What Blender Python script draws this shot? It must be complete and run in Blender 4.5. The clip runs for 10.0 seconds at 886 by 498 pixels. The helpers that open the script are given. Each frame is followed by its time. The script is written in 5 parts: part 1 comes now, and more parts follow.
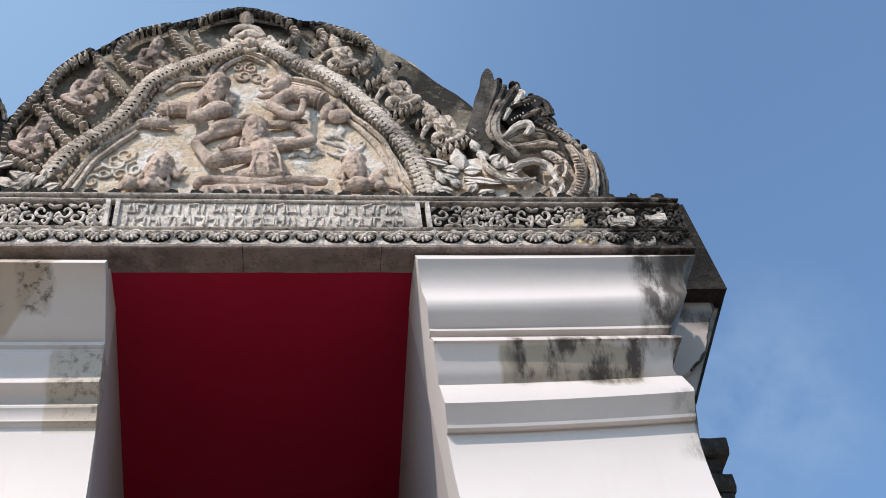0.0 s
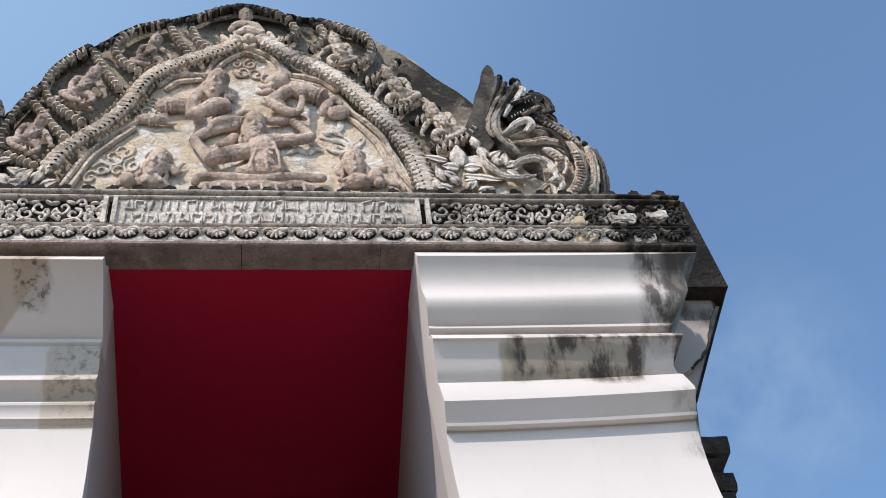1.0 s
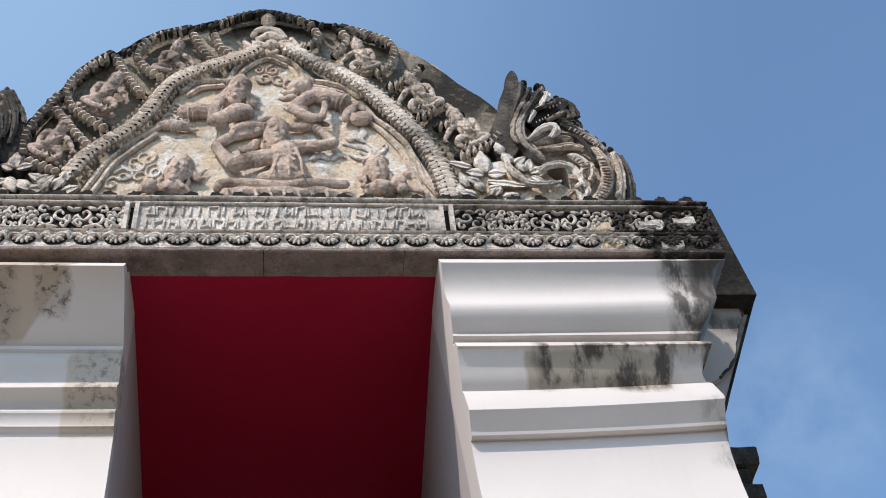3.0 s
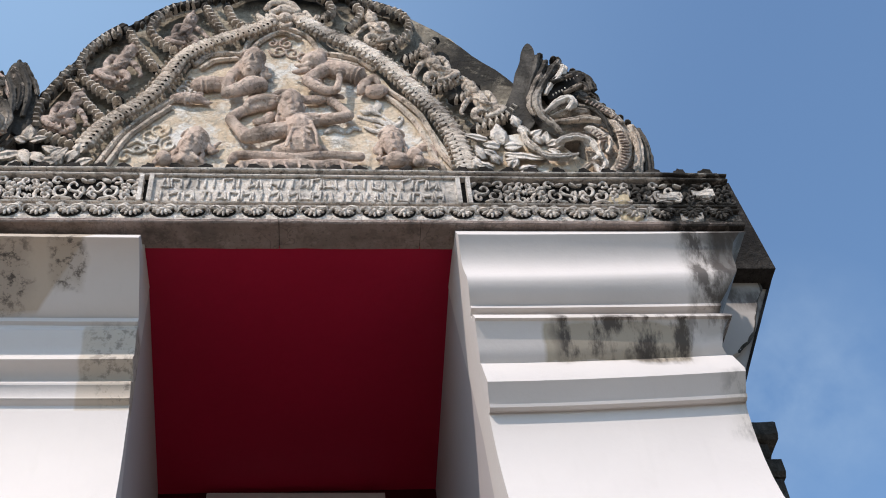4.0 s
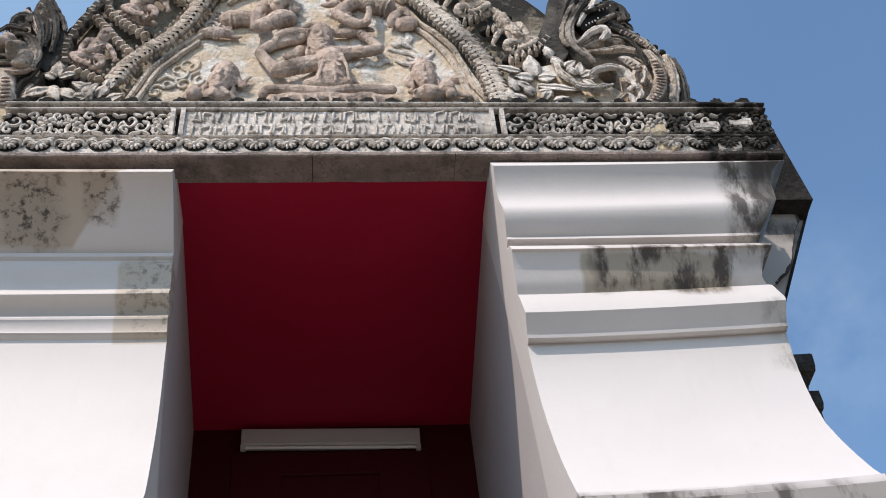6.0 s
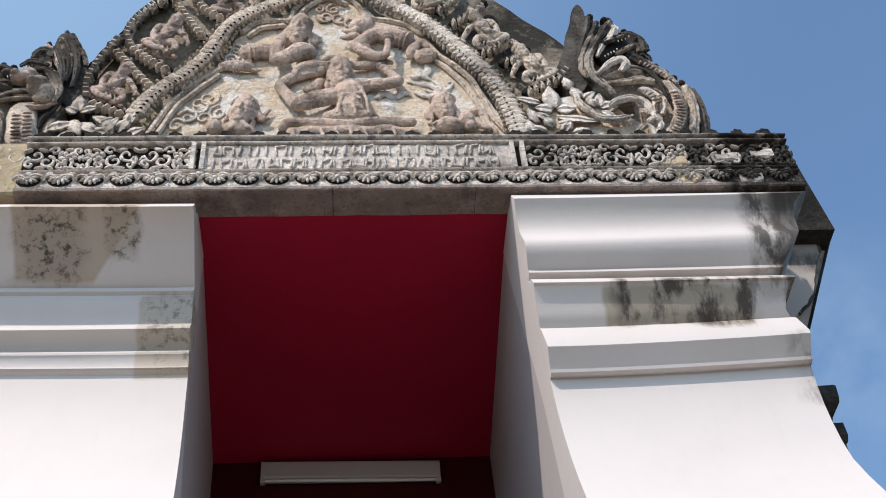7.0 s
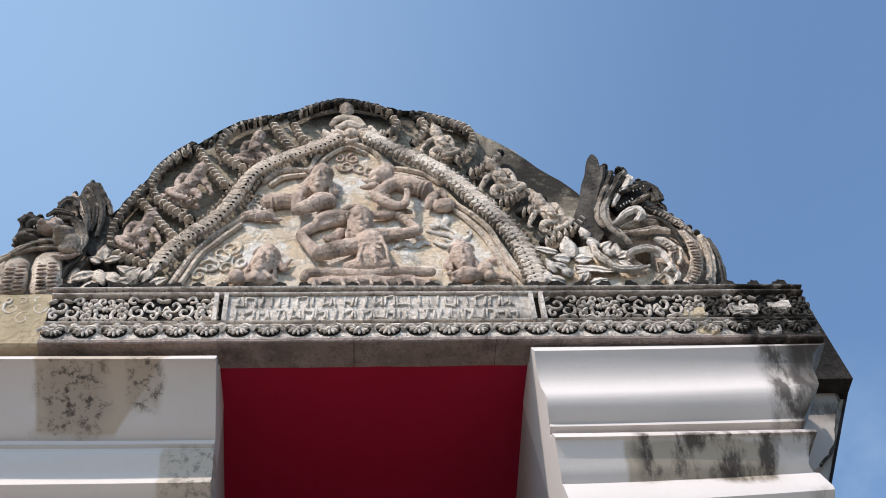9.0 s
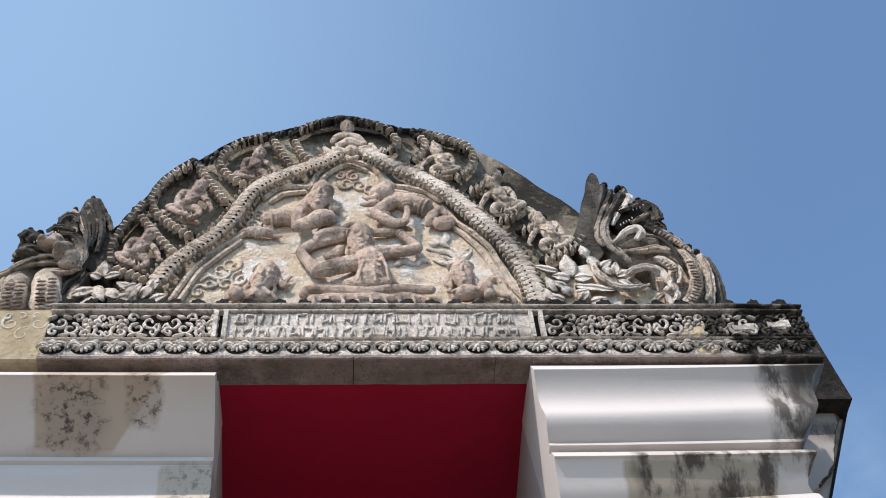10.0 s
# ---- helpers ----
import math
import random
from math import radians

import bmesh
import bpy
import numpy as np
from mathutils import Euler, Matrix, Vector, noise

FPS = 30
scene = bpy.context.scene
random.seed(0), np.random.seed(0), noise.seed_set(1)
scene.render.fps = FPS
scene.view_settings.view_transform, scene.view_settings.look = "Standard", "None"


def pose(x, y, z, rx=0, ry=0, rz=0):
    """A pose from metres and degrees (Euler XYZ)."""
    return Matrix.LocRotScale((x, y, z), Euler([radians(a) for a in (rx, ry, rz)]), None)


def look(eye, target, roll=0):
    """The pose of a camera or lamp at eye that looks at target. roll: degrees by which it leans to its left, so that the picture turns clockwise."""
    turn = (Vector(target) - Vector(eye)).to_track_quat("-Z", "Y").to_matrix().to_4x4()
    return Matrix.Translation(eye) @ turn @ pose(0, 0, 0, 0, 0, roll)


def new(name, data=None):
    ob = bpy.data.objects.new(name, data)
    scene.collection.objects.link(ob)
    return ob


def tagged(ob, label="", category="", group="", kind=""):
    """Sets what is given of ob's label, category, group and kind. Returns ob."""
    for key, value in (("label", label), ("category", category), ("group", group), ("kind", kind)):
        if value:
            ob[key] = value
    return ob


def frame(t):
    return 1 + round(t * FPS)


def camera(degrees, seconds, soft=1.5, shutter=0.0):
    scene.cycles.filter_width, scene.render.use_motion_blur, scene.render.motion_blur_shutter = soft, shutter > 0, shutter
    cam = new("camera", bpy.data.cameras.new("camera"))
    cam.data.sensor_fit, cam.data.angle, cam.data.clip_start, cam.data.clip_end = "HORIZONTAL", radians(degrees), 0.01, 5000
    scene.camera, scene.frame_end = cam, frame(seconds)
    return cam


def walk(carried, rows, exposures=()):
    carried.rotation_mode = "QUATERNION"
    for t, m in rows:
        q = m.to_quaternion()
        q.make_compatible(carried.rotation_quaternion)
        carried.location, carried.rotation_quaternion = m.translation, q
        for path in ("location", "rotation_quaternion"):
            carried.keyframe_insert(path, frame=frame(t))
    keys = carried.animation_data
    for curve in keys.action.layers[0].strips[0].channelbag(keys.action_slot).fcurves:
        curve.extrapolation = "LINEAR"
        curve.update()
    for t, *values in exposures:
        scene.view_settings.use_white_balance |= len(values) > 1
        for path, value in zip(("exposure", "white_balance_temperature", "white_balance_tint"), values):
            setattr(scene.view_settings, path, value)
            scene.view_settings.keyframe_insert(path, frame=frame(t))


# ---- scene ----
cam = camera(41.0, 10.0, soft=1.0)
PATH = [
    (0, (0.112, -5.119, 1.704), (0.381, -3.809, 3.191), -8.5),
    (0.5, (0.116, -5.103, 1.717), (0.386, -3.792, 3.203), -8.5),
    (1, (0.124, -5.081, 1.727), (0.392, -3.77, 3.213), -8.4),
    (1.5, (0.129, -5.067, 1.741), (0.393, -3.755, 3.228), -8.2),
    (2, (0.126, -5.049, 1.763), (0.382, -3.741, 3.254), -8.0),
    (2.5, (0.126, -5.033, 1.783), (0.37, -3.733, 3.284), -7.7),
    (4, (0.072, -4.889, 1.79), (0.291, -3.568, 3.275), -6.8),
    (4.5, (0.06, -4.843, 1.784), (0.274, -3.485, 3.237), -6.5),
    (5, (0.03, -4.809, 1.789), (0.238, -3.428, 3.221), -6.3),
    (5.5, (0.004, -4.773, 1.776), (0.202, -3.384, 3.202), -6.2),
    (7, (-0.055, -4.798, 1.837), (0.108, -3.437, 3.294), -5.7),
    (7.5, (-0.097, -4.863, 1.893), (0.063, -3.551, 3.394), -5.9),
    (8, (-0.124, -4.917, 1.917), (0.033, -3.651, 3.457), -6.0),
    (8.5, (-0.147, -4.95, 1.923), (0.011, -3.718, 3.491), -6.0),
    (9, (-0.152, -4.965, 1.914), (0.004, -3.762, 3.505), -6.0),
    (9.5, (-0.165, -4.974, 1.918), (-0.006, -3.788, 3.52), -6.0),
    (10, (-0.164, -4.973, 1.917), (-0.005, -3.793, 3.524), -5.9),
]
walk(cam, [(t, look(eye, target, roll)) for t, eye, target, roll in PATH],
     exposures=[(0.0, -0.09), (2.5, -0.07), (5.3, -0.15), (7.0, -0.12), (8.5, -0.05), (10.0, -0.06)])

# ---- light ----
HAZE = (-0.246, 0.456, 0.855)   # the hazier part of the sky
CLOUD = (0.383, 0.694, 0.609)   # where a thin wisp of cloud stands
SUN = Vector((-0.46, -0.53, 0.90)).normalized()   # towards the sun: before the gate, high, on its left
world = bpy.data.worlds.new("sky")
scene.world = world
world.use_nodes = True
wn = world.node_tree.nodes
wl = world.node_tree.links
sky = wn.new("ShaderNodeTexSky")
sky.sky_type, sky.sun_disc = "NISHITA", False
sky.sun_elevation = math.asin(SUN.z)
sky.sun_rotation = math.atan2(SUN.x, SUN.y)
sky.air_density, sky.dust_density, sky.ozone_density = 1.0, 1.2, 2.3
way = wn.new("ShaderNodeTexCoord")
puff = wn.new("ShaderNodeTexNoise")
puff.inputs["Scale"].default_value, puff.inputs["Detail"].default_value = 10.0, 9
puff.inputs["Roughness"].default_value = 0.55
thin = wn.new("ShaderNodeMapRange")
thin.inputs["From Min"].default_value, thin.inputs["From Max"].default_value = 0.44, 0.74
near = wn.new("ShaderNodeVectorMath")
near.operation = "DISTANCE"
near.inputs[1].default_value = CLOUD
fade = wn.new("ShaderNodeMapRange")
fade.inputs["From Min"].default_value, fade.inputs["From Max"].default_value = 0.12, 0.0
fade.inputs["To Max"].default_value = 0.25
both = wn.new("ShaderNodeMath")
both.operation = "MULTIPLY"
veil = wn.new("ShaderNodeMixRGB")
veil.inputs[2].default_value = (4.6, 4.9, 5.3, 1)
wl.new(way.outputs["Generated"], puff.inputs["Vector"])
wl.new(way.outputs["Generated"], near.inputs[0])
wl.new(near.outputs["Value"], fade.inputs["Value"])
wl.new(puff.outputs["Fac"], thin.inputs["Value"])
wl.new(thin.outputs["Result"], both.inputs[0])
wl.new(fade.outputs["Result"], both.inputs[1])
wl.new(both.outputs[0], veil.inputs[0])
wl.new(sky.outputs["Color"], veil.inputs[1])
far = wn.new("ShaderNodeVectorMath")
far.operation = "DISTANCE"
far.inputs[1].default_value = HAZE
wide = wn.new("ShaderNodeMapRange")
wide.interpolation_type = "SMOOTHSTEP"
wide.inputs["From Min"].default_value, wide.inputs["From Max"].default_value = 0.62, 0.0
wide.inputs["To Max"].default_value = 0.24
mist = wn.new("ShaderNodeMixRGB")
mist.inputs[2].default_value = (3.9, 5.0, 6.3, 1)
wl.new(way.outputs["Generated"], far.inputs[0])
wl.new(far.outputs["Value"], wide.inputs["Value"])
wl.new(wide.outputs["Result"], mist.inputs[0])
wl.new(veil.outputs["Color"], mist.inputs[1])
clear = wn.new("ShaderNodeMixRGB")   # a greener, tropical blue
clear.blend_type = "MULTIPLY"
clear.inputs[0].default_value = 1.0
clear.inputs[2].default_value = (0.885, 0.995, 1.015, 1)
wl.new(mist.outputs["Color"], clear.inputs[1])
wl.new(clear.outputs["Color"], wn["Background"].inputs["Color"])
wn["Background"].inputs["Strength"].default_value = 0.228
sun = new("sun", bpy.data.lights.new("sun", "SUN"))
sun.data.energy, sun.data.angle, sun.data.color = 4.55, radians(0.53), (1.0, 0.875, 0.785)
sun.matrix_world = look(SUN * 60, (0, 0, 6))


# ---- materials ----
def material(name, rough=0.85, spec=0.3):
    m = bpy.data.materials.new(name)
    m.use_nodes = True
    b = m.node_tree.nodes["Principled BSDF"]
    b.inputs["Roughness"].default_value = rough
    b.inputs["Specular IOR Level"].default_value = spec
    return m, m.node_tree.nodes, m.node_tree.links, b


def noise_node(n, l, coord, scale, detail=6, rough=0.6, lo=0.35, hi=0.65):
    a = n.new("ShaderNodeTexNoise")
    a.inputs["Scale"].default_value, a.inputs["Detail"].default_value, a.inputs["Roughness"].default_value = scale, detail, rough
    l.new(coord, a.inputs["Vector"])
    r = n.new("ShaderNodeMapRange")
    r.inputs["From Min"].default_value, r.inputs["From Max"].default_value = lo, hi
    l.new(a.outputs["Fac"], r.inputs["Value"])
    return r.outputs["Result"]


def maths(n, l, op, a, b=None):
    m = n.new("ShaderNodeMath")
    m.operation = op
    m.use_clamp = op in ("MULTIPLY", "ADD", "MAXIMUM")
    for i, v in enumerate((a, b)):
        if v is None:
            continue
        if isinstance(v, (int, float)):
            m.inputs[i].default_value = v
        else:
            l.new(v, m.inputs[i])
    return m.outputs[0]


def mix(n, l, fac, a, b):
    m = n.new("ShaderNodeMixRGB")
    for i, v in ((0, fac), (1, a), (2, b)):
        if isinstance(v, tuple):
            m.inputs[i].default_value = (*v, 1)
        elif isinstance(v, (int, float)):
            m.inputs[i].default_value = v
        else:
            l.new(v, m.inputs[i])
    return m.outputs[0]


def bump(n, l, b, height, strength=0.4, dist=0.02):
    u = n.new("ShaderNodeBump")
    u.inputs["Strength"].default_value, u.inputs["Distance"].default_value = strength, dist
    l.new(height, u.inputs["Height"])
    l.new(u.outputs["Normal"], b.inputs["Normal"])


def patch(n, l, coord, x0, x1, z0, z1, wob=0.06, scale=6.0, soft=0.03, lean=0.0):
    """1 inside a ragged rectangle of the front, 0 outside it. lean: how far its right side shifts per metre of height."""
    sep = n.new("ShaderNodeSeparateXYZ")
    l.new(coord, sep.inputs[0])
    w2 = n.new("ShaderNodeMath")
    w2.operation = "MULTIPLY_ADD"
    raw = n.new("ShaderNodeTexNoise")
    raw.inputs["Scale"].default_value, raw.inputs["Detail"].default_value = scale, 5
    l.new(coord, raw.inputs["Vector"])
    l.new(raw.outputs["Fac"], w2.inputs[0])
    w2.inputs[1].default_value, w2.inputs[2].default_value = 2 * wob, -wob
    out = None
    for axis, lo, hi in (("X", x0, x1), ("Z", z0, z1)):
        v = n.new("ShaderNodeMath")
        v.operation = "ADD"
        l.new(sep.outputs[axis], v.inputs[0])
        l.new(w2.outputs[0], v.inputs[1])
        p = v.outputs[0]
        if axis == "X" and lean:
            k = n.new("ShaderNodeMath")
            k.operation = "MULTIPLY_ADD"
            l.new(sep.outputs["Z"], k.inputs[0])
            k.inputs[1].default_value, k.inputs[2].default_value = -lean, lean * z1
            k2 = n.new("ShaderNodeMath")
            k2.operation = "ADD"
            l.new(p, k2.inputs[0])
            l.new(k.outputs[0], k2.inputs[1])
            ph = k2.outputs[0]
        else:
            ph = p
        for val, a, c in ((p, lo - soft, lo + soft), (ph, hi + soft, hi - soft)):
            r = n.new("ShaderNodeMapRange")
            r.inputs["From Min"].default_value, r.inputs["From Max"].default_value = a, c
            l.new(val, r.inputs["Value"])
            out = r.outputs["Result"] if out is None else maths(n, l, "MULTIPLY", out, r.outputs["Result"])
    return out


def object_coord(n):
    """Object coordinates, shifted by the object's place so that alike pieces differ."""
    a = n.new("ShaderNodeVectorMath")
    t = n.id_data
    t.links.new(n.new("ShaderNodeTexCoord").outputs["Object"], a.inputs[0])
    t.links.new(n.new("ShaderNodeObjectInfo").outputs["Location"], a.inputs[1])
    return a.outputs[0]


def stretched(n, l, coord, sx, sy, sz):
    m = n.new("ShaderNodeMapping")
    m.inputs["Scale"].default_value = (sx, sy, sz)
    l.new(coord, m.inputs["Vector"])
    return m.outputs["Vector"]


def plaster(name, base, stains, rough=0.62, spec=0.35):
    """Limewashed plaster. stains: ragged patches of (box, colour, amount, mould)."""
    m, n, l, b = material(name, rough, spec)
    c = object_coord(n)
    col = mix(n, l, noise_node(n, l, c, 1.3, 5, 0.6, 0.35, 0.75), base, tuple(v * 0.93 for v in base))
    streak = noise_node(n, l, stretched(n, l, c, 9, 9, 0.7), 1.0, 5, 0.6, 0.56, 0.86)
    col = mix(n, l, maths(n, l, "MULTIPLY", streak, 0.16), col, (0.42, 0.40, 0.36))
    for box, shade, amount, mould in stains:
        area = patch(n, l, c, *box)
        body = maths(n, l, "MULTIPLY", area, amount)
        col = mix(n, l, body, col, shade)
        if mould:
            grain = noise_node(n, l, c, 17, 6, 0.7, 0.50, 0.60) if mould < 0 else noise_node(n, l, stretched(n, l, c, 1.7, 1.0, 0.55), 3.9, 8, 0.66, 0.47, 0.58)
            spots = maths(n, l, "MULTIPLY", grain, area)
            col = mix(n, l, maths(n, l, "MULTIPLY", spots, abs(mould)), col, (0.062, 0.05, 0.042))
    l.new(col, b.inputs["Base Color"])
    g = noise_node(n, l, c, 26, 6, 0.65, 0.2, 0.8)
    g2 = noise_node(n, l, c, 2.2, 3, 0.5, 0.2, 0.8)
    bump(n, l, b, mix(n, l, 0.35, g2, g), 0.22, 0.012)
    return m


def stone(name, light, mid, dark, amount=0.5, scale=2.4, speck=0.5, relief=0.9, black=(), cracks=0.3, blotch=0.0):
    """Weathered stucco: two tones of lime, dark lichen in ragged patches, streaks that run down."""
    m, n, l, b = material(name, 0.93, 0.15)
    c = object_coord(n)
    col = mix(n, l, noise_node(n, l, c, scale * 1.7, 7, 0.65, 0.38, 0.66), mid, light)
    run = noise_node(n, l, stretched(n, l, c, 5, 5, 1.4), 1.0, 7, 0.68, 0.62 - 0.3 * amount, 0.82 - 0.3 * amount)
    big = noise_node(n, l, c, scale * 0.55, 5, 0.6, 0.58 - 0.35 * amount, 0.78 - 0.25 * amount)
    col = mix(n, l, maths(n, l, "MULTIPLY", maths(n, l, "MAXIMUM", run, big), 0.82), col, dark)
    spots = noise_node(n, l, c, 34, 6, 0.7, 0.55, 0.66)
    col = mix(n, l, maths(n, l, "MULTIPLY", spots, speck), col, tuple(v * 0.8 for v in dark))
    grime = noise_node(n, l, c, 15, 4, 0.6, 0.55, 0.63)
    col = mix(n, l, maths(n, l, "MULTIPLY", grime, 0.7 * speck), col, tuple(v * 1.2 for v in dark))
    pale = noise_node(n, l, c, 13, 6, 0.7, 0.58, 0.72)
    col = mix(n, l, maths(n, l, "MULTIPLY", pale, 0.5), col, tuple(min(1, v * 1.25) for v in light))
    if blotch:
        lime = noise_node(n, l, c, 3.4, 8, 0.72, 0.48, 0.57)
        col = mix(n, l, maths(n, l, "MULTIPLY", lime, blotch), col, (0.88, 0.85, 0.79))
        grey = noise_node(n, l, stretched(n, l, c, 1.3, 1, 0.8), 4.6, 7, 0.7, 0.54, 0.66)
        col = mix(n, l, maths(n, l, "MULTIPLY", grey, blotch), col, (0.36, 0.335, 0.29))
    if cracks:
        wv = n.new("ShaderNodeTexVoronoi")
        wv.feature = "DISTANCE_TO_EDGE"
        wv.inputs["Scale"].default_value = 5.5
        shift = n.new("ShaderNodeTexNoise")
        shift.inputs["Scale"].default_value = 7
        l.new(c, shift.inputs["Vector"])
        bend = n.new("ShaderNodeVectorMath")
        bend.operation = "MULTIPLY_ADD"
        l.new(shift.outputs["Color"], bend.inputs[0])
        bend.inputs[1].default_value = (0.28, 0.28, 0.28)
        l.new(c, bend.inputs[2])
        l.new(bend.outputs[0], wv.inputs["Vector"])
        r = n.new("ShaderNodeMapRange")
        r.inputs["From Min"].default_value, r.inputs["From Max"].default_value = 0.035, 0.012
        l.new(wv.outputs["Distance"], r.inputs["Value"])
        some = noise_node(n, l, c, 3.0, 3, 0.5, 0.42, 0.58)
        col = mix(n, l, maths(n, l, "MULTIPLY", maths(n, l, "MULTIPLY", r.outputs["Result"], some), cracks), col, tuple(v * 0.6 for v in dark))
    for area in black:
        f = maths(n, l, "MULTIPLY", patch(n, l, c, *area), noise_node(n, l, c, 7, 6, 0.7, 0.30, 0.48))
        col = mix(n, l, maths(n, l, "MULTIPLY", f, 0.95), col, (0.028, 0.026, 0.023))
    l.new(col, b.inputs["Base Color"])
    h = mix(n, l, 0.5, noise_node(n, l, c, 30, 8, 0.7, 0.25, 0.75), noise_node(n, l, c, 9, 6, 0.65, 0.25, 0.75))
    bump(n, l, b, h, relief, 0.034)
    return m


def plain(name, colour, rough=0.5, vary=0.12, scale=3.0, metal=0.0, relief=0.15):
    m, n, l, b = material(name, rough, 0.18)
    c = object_coord(n)
    f = noise_node(n, l, c, scale, 6, 0.6, 0.3, 0.7)
    f2 = noise_node(n, l, c, scale * 9, 5, 0.6, 0.3, 0.7)
    col = mix(n, l, f, colour, tuple(v * (1 - vary) for v in colour))
    col = mix(n, l, maths(n, l, "MULTIPLY", f2, 0.3), col, tuple(v * (1 - 2 * vary) for v in colour))
    l.new(col, b.inputs["Base Color"])
    b.inputs["Metallic"].default_value = metal
    bump(n, l, b, f2, relief, 0.006)
    return m


WHITE = (0.63, 0.585, 0.558)
BEIGE = (0.43, 0.35, 0.27)
M_RIGHT = plaster("limewash_right", WHITE, [
    ((1.40, 2.26, 6.325, 6.545, 0.05, 5.0, 0.012), (0.40, 0.345, 0.27), 1.0, 0.0),
    ((1.47, 2.30, 6.33, 6.62, 0.08, 5.0, 0.04), (0.30, 0.26, 0.215), 0.30, 0.95),
    ((2.30, 2.75, 6.47, 6.62, 0.08, 6.0, 0.03), (0.20, 0.185, 0.165), 0.4, 0.9),
    ((2.34, 2.95, 6.64, 7.30, 0.12, 5.0, 0.05), (0.30, 0.265, 0.225), 0.4, 0.9),
    ((2.50, 2.95, 6.60, 7.30, 0.16, 4.0, 0.04), (0.06, 0.055, 0.048), 0.85, 0.9),
    ((2.40, 2.90, 5.85, 6.19, 0.12, 5.0, 0.06), (0.40, 0.37, 0.32), 0.4, 0.7),
    ((1.0, 3.2, 4.3, 4.80, 0.05, 4.0, 0.04), (0.20, 0.18, 0.155), 0.75, 0.9),
])
M_LEFT = plaster("limewash_left", WHITE, [
    ((-1.98, -1.20, 6.87, 7.24, 0.05, 2.2, 0.012, 0.85), BEIGE, 0.85, 0.0),
    ((-1.95, -1.58, 6.90, 7.16, 0.09, 5.0, 0.05), (0.32, 0.265, 0.215), 0.7, -0.95),
    ((-1.45, -1.26, 6.97, 7.22, 0.07, 7.0, 0.03), (0.34, 0.28, 0.22), 0.55, -0.85),
    ((-1.24, -0.80, 6.23, 6.78, 0.012, 2.0, 0.008), (0.50, 0.425, 0.345), 0.85, 0.0),
    ((-1.20, -0.85, 6.42, 6.78, 0.08, 6.0, 0.05), (0.40, 0.38, 0.34), 0.35, -0.5),
    ((-1.12, -0.90, 6.25, 6.40, 0.06, 9.0, 0.03), (0.46, 0.375, 0.29), 0.3, -0.5),
])
# Limewash greyed so that its colour carries the shade of the set-back wall.
M_BODY = plaster("limewash_body", (0.42, 0.39, 0.365), [
    ((2.90, 3.4, 7.50, 7.70, 0.10, 6.0, 0.05), (0.16, 0.15, 0.135), 0.5, 0.7),
    ((2.55, 2.90, 6.62, 6.90, 0.10, 5.0, 0.05), (0.20, 0.19, 0.17), 0.5, 0.7)], 0.9, 0.1)
# White limewash greyed to carry the passage's shade in its colour.
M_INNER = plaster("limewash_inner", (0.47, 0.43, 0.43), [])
M_YELLOW = stone("ochre_plaster", (0.54, 0.45, 0.31), (0.44, 0.355, 0.235), (0.20, 0.16, 0.09), 0.25, 2.0, 0.25, 0.5)
LICHEN = ((1.50, 2.35, 8.72, 9.9, 0.22, 3.0, 0.2), (-3.0, -1.72, 8.34, 9.9, 0.22, 3.0, 0.2), (-1.9, 1.6, 10.25, 11.0, 0.15, 3.0, 0.12))
M_STONE = stone("weathered_stucco", (0.89, 0.775, 0.65), (0.70, 0.57, 0.46), (0.075, 0.066, 0.055), 0.31, 4.5, 0.75, 1.0, LICHEN)
M_GREY = stone("grey_stucco", (0.91, 0.82, 0.715), (0.74, 0.64, 0.54), (0.09, 0.08, 0.07), 0.27, 4.5, 0.75, 1.0, LICHEN)
M_PALE = stone("pale_stucco", (0.92, 0.85, 0.77), (0.80, 0.725, 0.645), (0.16, 0.15, 0.14), 0.22, 4.5, 0.6, 1.0)
# One black for mould stains and for shade painted into recesses.
M_BLACK = stone("black_stain_and_recess_shade", (0.085, 0.075, 0.065), (0.032, 0.028, 0.025), (0.013, 0.012, 0.011), 0.6)
M_FRIEZE = stone("frieze_stucco", (0.92, 0.84, 0.755), (0.78, 0.70, 0.62), (0.08, 0.074, 0.066), 0.25, speck=0.75, black=((2.26, 2.95, 7.2, 7.95, 0.24, 5.0, 0.05),))
M_DARK = stone("lichen_black_stucco", (0.21, 0.19, 0.165), (0.09, 0.082, 0.073), (0.03, 0.028, 0.025), 0.58)
M_PLATE = stone("niche_ground", (0.62, 0.555, 0.44), (0.43, 0.375, 0.29), (0.055, 0.049, 0.041), 0.52, black=((1.10, 1.85, 9.10, 10.1, 0.16, 3.0, 0.12), (-2.0, 1.2, 10.25, 11.0, 0.15, 3.0, 0.1)))
M_FIELD = stone("field_plaster", (0.86, 0.735, 0.58), (0.72, 0.57, 0.405), (0.42, 0.355, 0.27), 0.24, 3.0, 0.45, 1.0, (), 0.35, 0.95)
M_CLAY = stone("terracotta_stucco", (0.74, 0.60, 0.50), (0.60, 0.455, 0.37), (0.12, 0.095, 0.075), 0.30, 4.5, 0.6, 0.8)
M_SEAT = stone("brown_stucco", (0.76, 0.62, 0.53), (0.60, 0.46, 0.385), (0.075, 0.06, 0.05), 0.36, 5.0, 0.7, 1.0)
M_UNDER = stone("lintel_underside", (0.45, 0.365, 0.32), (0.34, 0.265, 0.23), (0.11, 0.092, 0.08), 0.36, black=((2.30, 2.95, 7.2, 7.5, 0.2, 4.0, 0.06),))
